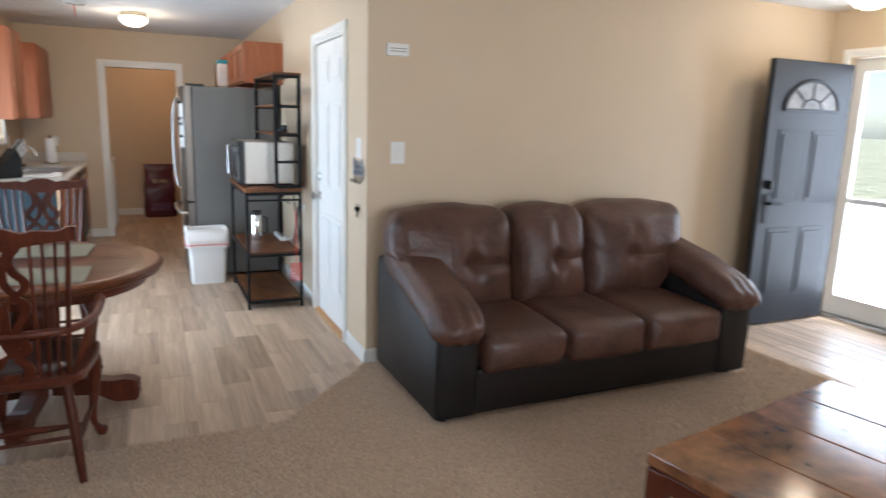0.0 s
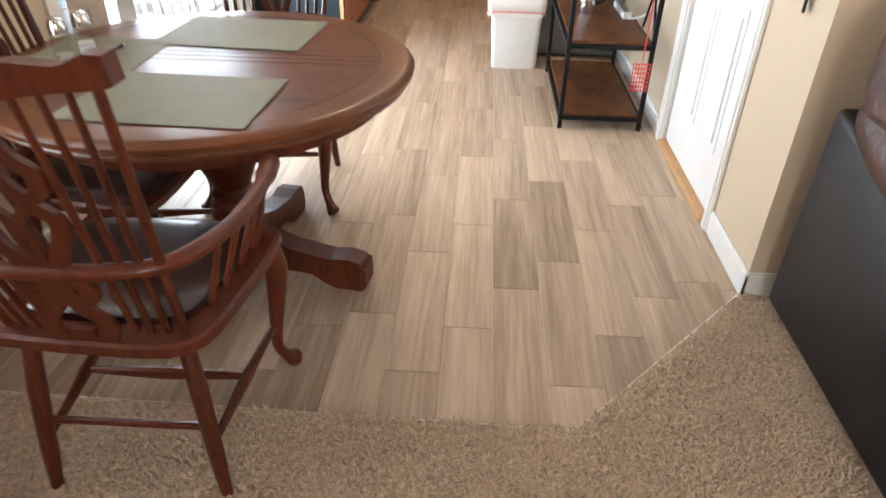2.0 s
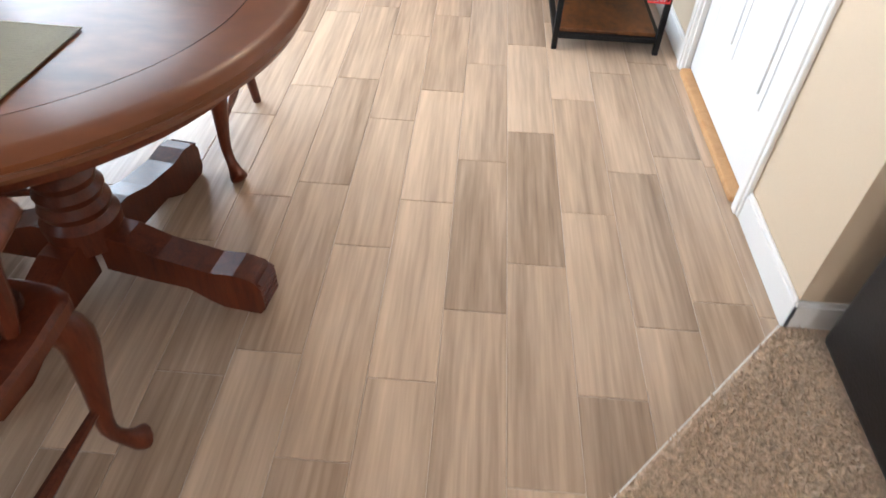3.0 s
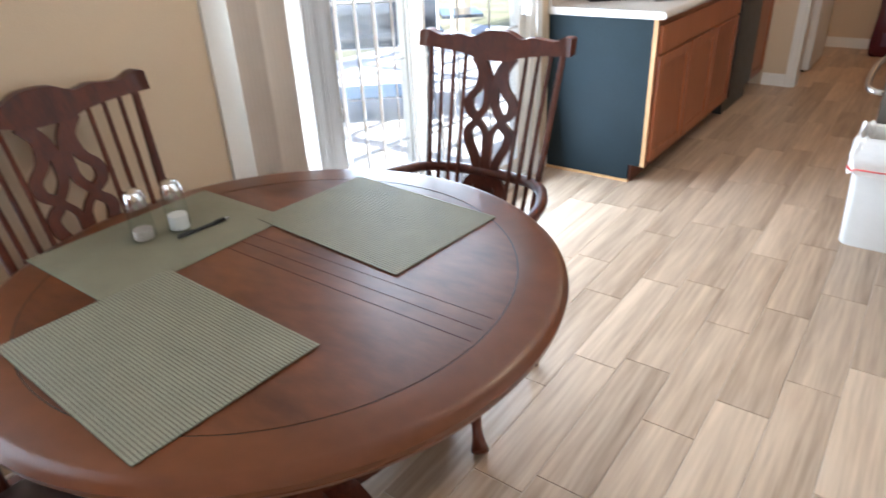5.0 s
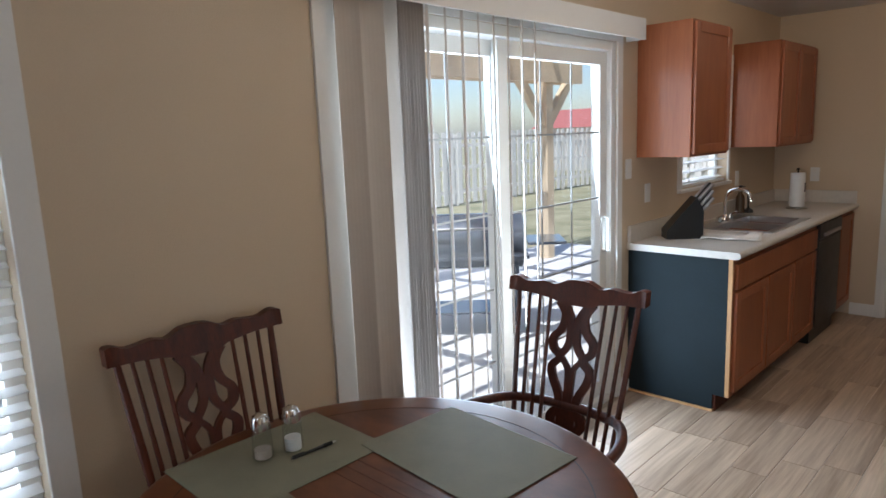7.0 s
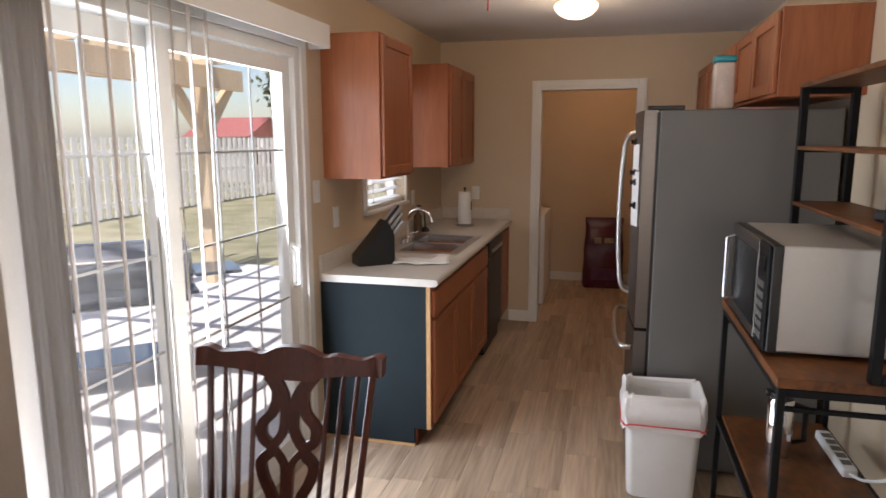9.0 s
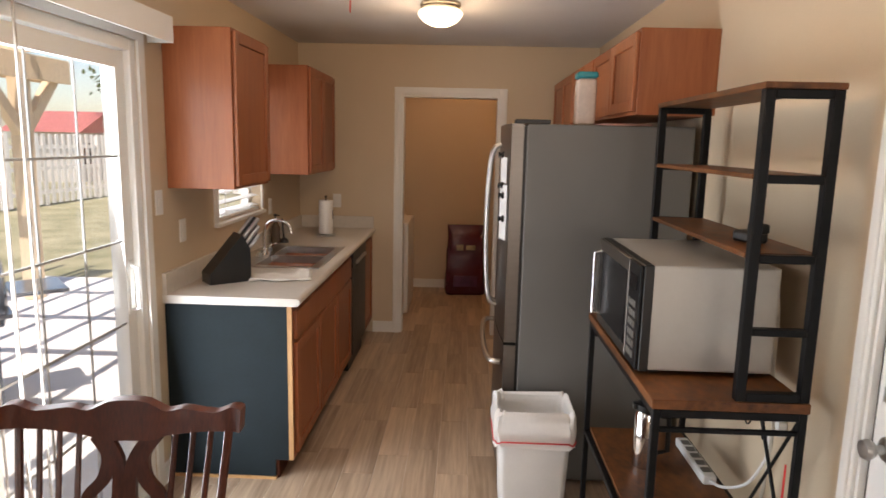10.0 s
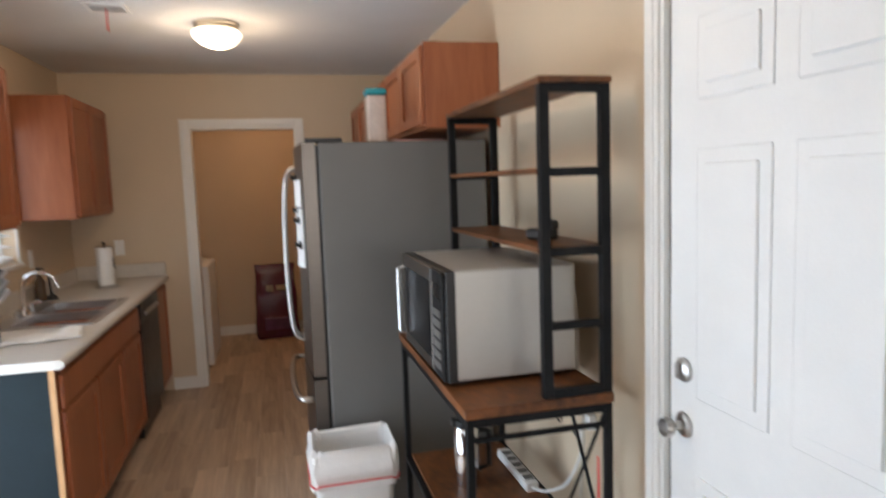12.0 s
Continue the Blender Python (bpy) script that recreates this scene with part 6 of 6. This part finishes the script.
for z, hx, hy in ((0.0, 0.20, 0.095), (0.03, 0.215, 0.11), (0.15, 0.21, 0.12), (0.25, 0.205, 0.115), (0.38, 0.20, 0.112), (0.50, 0.195, 0.10), (0.59, 0.19, 0.075), (0.66, 0.19, 0.05), (0.735, 0.192, 0.012), (0.77, 0.192, 0.010)):
    r = rounded_ring(bm, hx, hy, min(hy * 0.9, 0.05), z)
    for k, v in enumerate(r):
        v.co.y += 0.010 * math.sin(k * 1.9 + z * 14)
        v.co.x += 0.010 * math.sin(k * 2.7 + z * 9)
    rings.append(r)
loft(bm, rings)
part("sack", bm, mat("glossy_maroon_film", (0.13, 0.012, 0.016), 0.25, vary=0.3, scale=6, rgb2=(0.09, 0.02, 0.05), bump=0.6, bump_scale=9), dbg, smooth=True)
part("logo_patch", boxes((-0.10, -0.03, -0.116, -0.09, 0.50, 0.56), (0.0, 0.10, -0.116, -0.09, 0.505, 0.555)), mat("faded_gold_print", (0.38, 0.30, 0.20), 0.4, vary=0.5, scale=18), dbg, "pale printed band")
part("label_panel", B(-0.13, 0.13, -0.128, -0.11, 0.10, 0.22, 0.003, 1), mat("purple_print", (0.10, 0.03, 0.09), 0.3, vary=0.5, scale=14), dbg, "purple printed panel")

# ---- outdoors ----
structure("ground", B(-260, 260, -260, 260, -0.5, -0.17), GRASS, "dry mown lawn around the house", "ground")
structure("patio", B(-5.0, XO - 0.001, 2.2, 11.0, -0.17, -0.09), CONCRETE, "sunlit pale concrete patio slab", "patio")
# slab widened past the seen part to brighten the storm-door view
structure("front_walk", B(XF + T, XF + 14.0, -4.0, 10.0, -0.17, -0.06), CONCRETE, "pale concrete walk, widened to brighten the doorway view", "pavement")
pg = thing("pergola", "heavy pine timber pergola over the patio", "pergola")
for x, y in ((-4.35, 3.4), (-4.35, 6.6), (-4.35, 9.9)):
    part("post", B(x - 0.075, x + 0.075, y - 0.075, y + 0.075, -0.09, 2.45, 0.008), PINE, pg)
    for s in (-1, 1):
        bm = bmesh.new()
        prism(bm, [(0.0, 1.55), (0.0, 1.72), (s * 0.55, 2.32), (s * 0.70, 2.32)] if s > 0 else [(0.0, 1.55), (-0.70, 2.32), (-0.55, 2.32), (0.0, 1.72)], -0.045, 0.045, Matrix.Translation((x, y, 0)) @ pose(0, 0, 0, 0, 0, 90))
        part("knee_brace", bm, PINE, pg)
for x in (-4.45, -4.25):
    part("beam", B(x - 0.025, x + 0.025, 2.7, 10.6, 2.20, 2.45, 0.006), PINE, pg)
part("ledger", B(XO - 0.06, XO - 0.002, 2.7, 10.6, 2.30, 2.50, 0.004), PINE, pg)
for k in range(8):
    y = 2.9 + k * 1.0
    part("rafter", B(-5.0, XO - 0.005, y - 0.022, y + 0.022, 2.46, 2.62, 0.004), PINE, pg)
for k in range(9):
    x = -4.95 + k * 0.42
    part("purlin", B(x - 0.032, x + 0.032, 2.6, 10.7, 2.622, 2.66, 0.003), PINE, pg)


def fence(x0, y0, dx, dy, n, label):
    f = thing("fence", label, "fence")
    L = math.hypot(dx, dy)
    ang = math.degrees(math.atan2(dy, dx))
    f.matrix_basis = pose(x0, y0, -0.17, 0, 0, ang)
    me = bpy.data.meshes.new("picket")
    bm = bmesh.new()
    prism(bm, [(-0.068, 0.05), (0.068, 0.05), (0.068, 1.78), (0.04, 1.83), (-0.04, 1.83), (-0.068, 1.78)], -0.009, 0.009)
    bm.to_mesh(me)
    bm.free()
    me.materials.append(FENCE)
    for k in range(n):
        o = new("picket", me)
        o.parent = f
        o.location = (L * (k + 0.5) / n, -0.05 if k % 2 else 0.05, 0)
    for z in (0.35, 0.95, 1.5):
        part("rail", B(0, L, -0.04, 0.04, z - 0.045, z + 0.045), FENCE, f)
    for k in range(int(L / 2.4) + 1):
        part("post", B(k * 2.4 - 0.045, k * 2.4 + 0.045, -0.039, 0.039, 0, 1.78), FENCE, f)


fence(-10.5, -2.0, 0, 26.0, 190, "pale weathered shadowbox wood fence beyond the lawn")
fence(-10.5, 24.0, 24.0, 0, 120, "pale weathered wood fence across the far yard")


def house(x, y, w, d, h, roof, wallm, label):
    hs = thing("house", label, "house", pose(x, y, -0.17))
    part("wall", B(-w / 2, w / 2, -d / 2, d / 2, 0, h), wallm, hs)
    bm = bmesh.new()
    prism(bm, [(-d / 2 - 0.4, h), (d / 2 + 0.4, h), (0, h + d * 0.28)], -w / 2 - 0.4, w / 2 + 0.4, pose(0, 0, 0, 0, 0, 90))
    part("roof", bm, roof, hs)
    for k in (-1, 1):
        wn_ = part("window", B(w / 2 - 0.02, w / 2 + 0.03, k * d * 0.25 - 0.5, k * d * 0.25 + 0.5, h * 0.35, h * 0.8), BLACKG, hs)


SIDING = mat("pale_siding", (0.62, 0.60, 0.56), 0.8, vary=0.06)
house(-26, 16, 8, 11, 3.0, mat("grey_shingle", (0.20, 0.19, 0.19), 0.9, vary=0.2, fine=30), SIDING, "pale single-storey neighbour house with grey roof")
house(-15.9, 29.5, 2.4, 3.0, 1.9, mat("red_metal_roof", (0.44, 0.15, 0.13), 0.5, vary=0.1), SIDING, "small shed with a red metal roof beyond the fence")

# barbecue grill on the patio
gr = thing("barbecue_grill", "large black barrel barbecue grill on wheels", "grill", pose(-3.0, 6.8, -0.09, 0, 0, 42) @ Matrix.Scale(0.95, 4))
# black enamel lifted to blue-grey: the reflected sky put into its colour
GBLK = mat("sky_tinted_grill_enamel", (0.09, 0.105, 0.13), 0.2, vary=0.3, scale=6, coat=0.8)
bm = bmesh.new()
tube(bm, [(-0.50, 0, 0.82), (-0.48, 0, 0.82), (0.48, 0, 0.82), (0.50, 0, 0.82)], [0.22, 0.25, 0.25, 0.22], 24)
part("barrel", bm, GBLK, gr, smooth=True)
bm = bmesh.new()
tube(bm, [(-0.35, -0.24, 0.95), (-0.35, -0.30, 0.97), (0.35, -0.30, 0.97), (0.35, -0.24, 0.95)], 0.012, 8)
part("handle", bm, STEEL, gr)
bm = bmesh.new()
tube(bm, [(0.3, 0, 1.05), (0.3, 0, 1.30)], 0.04, 12)
part("chimney", bm, GBLK, gr, smooth=True)
for x in (-0.42, 0.42):
    for y in (-0.22, 0.22):
        part("leg", B(x - 0.016, x + 0.016, y - 0.016, y + 0.016, 0.0, 0.75), GBLK, gr)
part("front_shelf", B(-0.5, 0.5, -0.52, -0.26, 0.74, 0.765, 0.004), GBLK, gr)
part("side_shelf", B(0.52, 0.85, -0.22, 0.22, 0.80, 0.825, 0.004), GBLK, gr)
part("side_shelf", B(-0.85, -0.52, -0.22, 0.22, 0.80, 0.825, 0.004), GBLK, gr)
part("bottom_shelf", B(-0.44, 0.44, -0.22, 0.22, 0.20, 0.22, 0.004), GBLK, gr)
for y in (-0.26, 0.26):
    bm = bmesh.new()
    tube(bm, [(-0.42, y - 0.02, 0.10), (-0.42, y + 0.02, 0.10)], 0.10, 20)
    part("wheel", bm, BLACKP, gr, smooth=True)


def tree(x, y, h, seed, label):
    rng = random.Random(seed)
    t = thing("tree", label, "tree", pose(x, y, -0.17))
    bm = bmesh.new()
    tube(bm, [(0, 0, 0), (0.05, 0.03, h * 0.3), (0.0, 0.1, h * 0.6), (0.1, 0.05, h * 0.85)], [0.22, 0.17, 0.11, 0.04], 9)
    ends = []
    for k in range(9):
        a = k * 2.4
        z0 = h * (0.35 + 0.05 * k)
        e = Vector((math.cos(a) * h * 0.24, math.sin(a) * h * 0.24, z0 + h * 0.16))
        tube(bm, [(0, 0.05, z0), e * 0.5 + Vector((0, 0, z0 * 0.5)), e], [0.06, 0.04, 0.015], 6)
        ends.append(e)
    part("trunk", bm, FENCE, t)
    verts, faces = [], []
    for _ in range(2600):
        c = rng.choice(ends) + Vector((rng.gauss(0, 1), rng.gauss(0, 1), rng.gauss(0, 0.8))) * h * 0.085
        u = Vector((rng.gauss(0, 1), rng.gauss(0, 1), rng.gauss(0, 1))).normalized() * 0.13
        v = u.orthogonal().normalized() * 0.07
        b = len(verts)
        verts += [tuple(c - u), tuple(c + v), tuple(c + u), tuple(c - v)]
        faces.append((b, b + 1, b + 2, b + 3))
    me = bpy.data.meshes.new("crown")
    me.from_pydata(verts, [], faces)
    me.materials.append(LEAF)
    o = new("crown", me)
    o.parent = t


LEAF = mat("green_leaves", (0.07, 0.11, 0.03), 0.6, vary=0.35, scale=2, fine=20)
tree(-19, 4, 6.0, 2, "leafy tree beyond the fence")
tree(-12.5, 30, 5.5, 3, "leafy green tree near the far fence corner")
tree(-14, 0, 7.5, 4, "leafy tree beside the yard fence")

# ---- floor tiles ----
PITCH, LENGTH, GAP = 0.1588, 0.634, 0.002
JOINTS = {0: 3.57, 1: 3.75, 2: 3.346, 3: 3.56, -1: 3.35, -2: 3.14}
floor_ob = bpy.data.objects["floor"]
plank_meshes = {}


def plank(x0, x1, y0, y1):
    w, l = x1 - x0 - GAP, y1 - y0 - GAP
    key = (round(w, 3), round(l, 3))
    if key not in plank_meshes:
        bm = bmesh.new()
        b = 0.0015
        vs = [[bm.verts.new((sx * (w / 2 - i), sy * (l / 2 - i), z)) for sx, sy in ((-1, -1), (1, -1), (1, 1), (-1, 1))] for z, i in ((-0.012, 0), (-b, 0), (0, b))]
        for a, c in zip(vs, vs[1:]):
            for k in range(4):
                bm.faces.new((a[k], a[(k + 1) % 4], c[(k + 1) % 4], c[k]))
        bm.faces.new(vs[-1])
        me = bpy.data.meshes.new("plank")
        bm.to_mesh(me)
        bm.free()
        me.materials.append(TILE)
        plank_meshes[key] = me
    o = new("plank", plank_meshes[key])
    o.parent = floor_ob
    o.location = ((x0 + x1) / 2, (y0 + y1) / 2, 0)


def lay(x_lo, x_hi, y_lo, y_hi, origin, joints):
    rng = random.Random(11)
    k = math.floor((x_lo - origin) / PITCH)
    while origin + k * PITCH < x_hi - 1e-4:
        x0, x1 = max(x_lo, origin + k * PITCH), min(x_hi, origin + (k + 1) * PITCH)
        j = joints.get(k, 3.0 + LENGTH * rng.random())
        if x1 - x0 > 0.01:
            y = j - LENGTH * math.ceil((j - y_lo) / LENGTH)
            while y < y_hi - 1e-4:
                a, b = max(y, y_lo), min(y + LENGTH, y_hi)
                if b - a > 0.01:
                    plank(x0, x1, a, b)
                y += LENGTH
        k += 1


lay(XW, XE, 2.95, YL, 0.43, JOINTS)
lay(3.86, XF, 0.9, YS, 0.43 + 22 * PITCH, {})
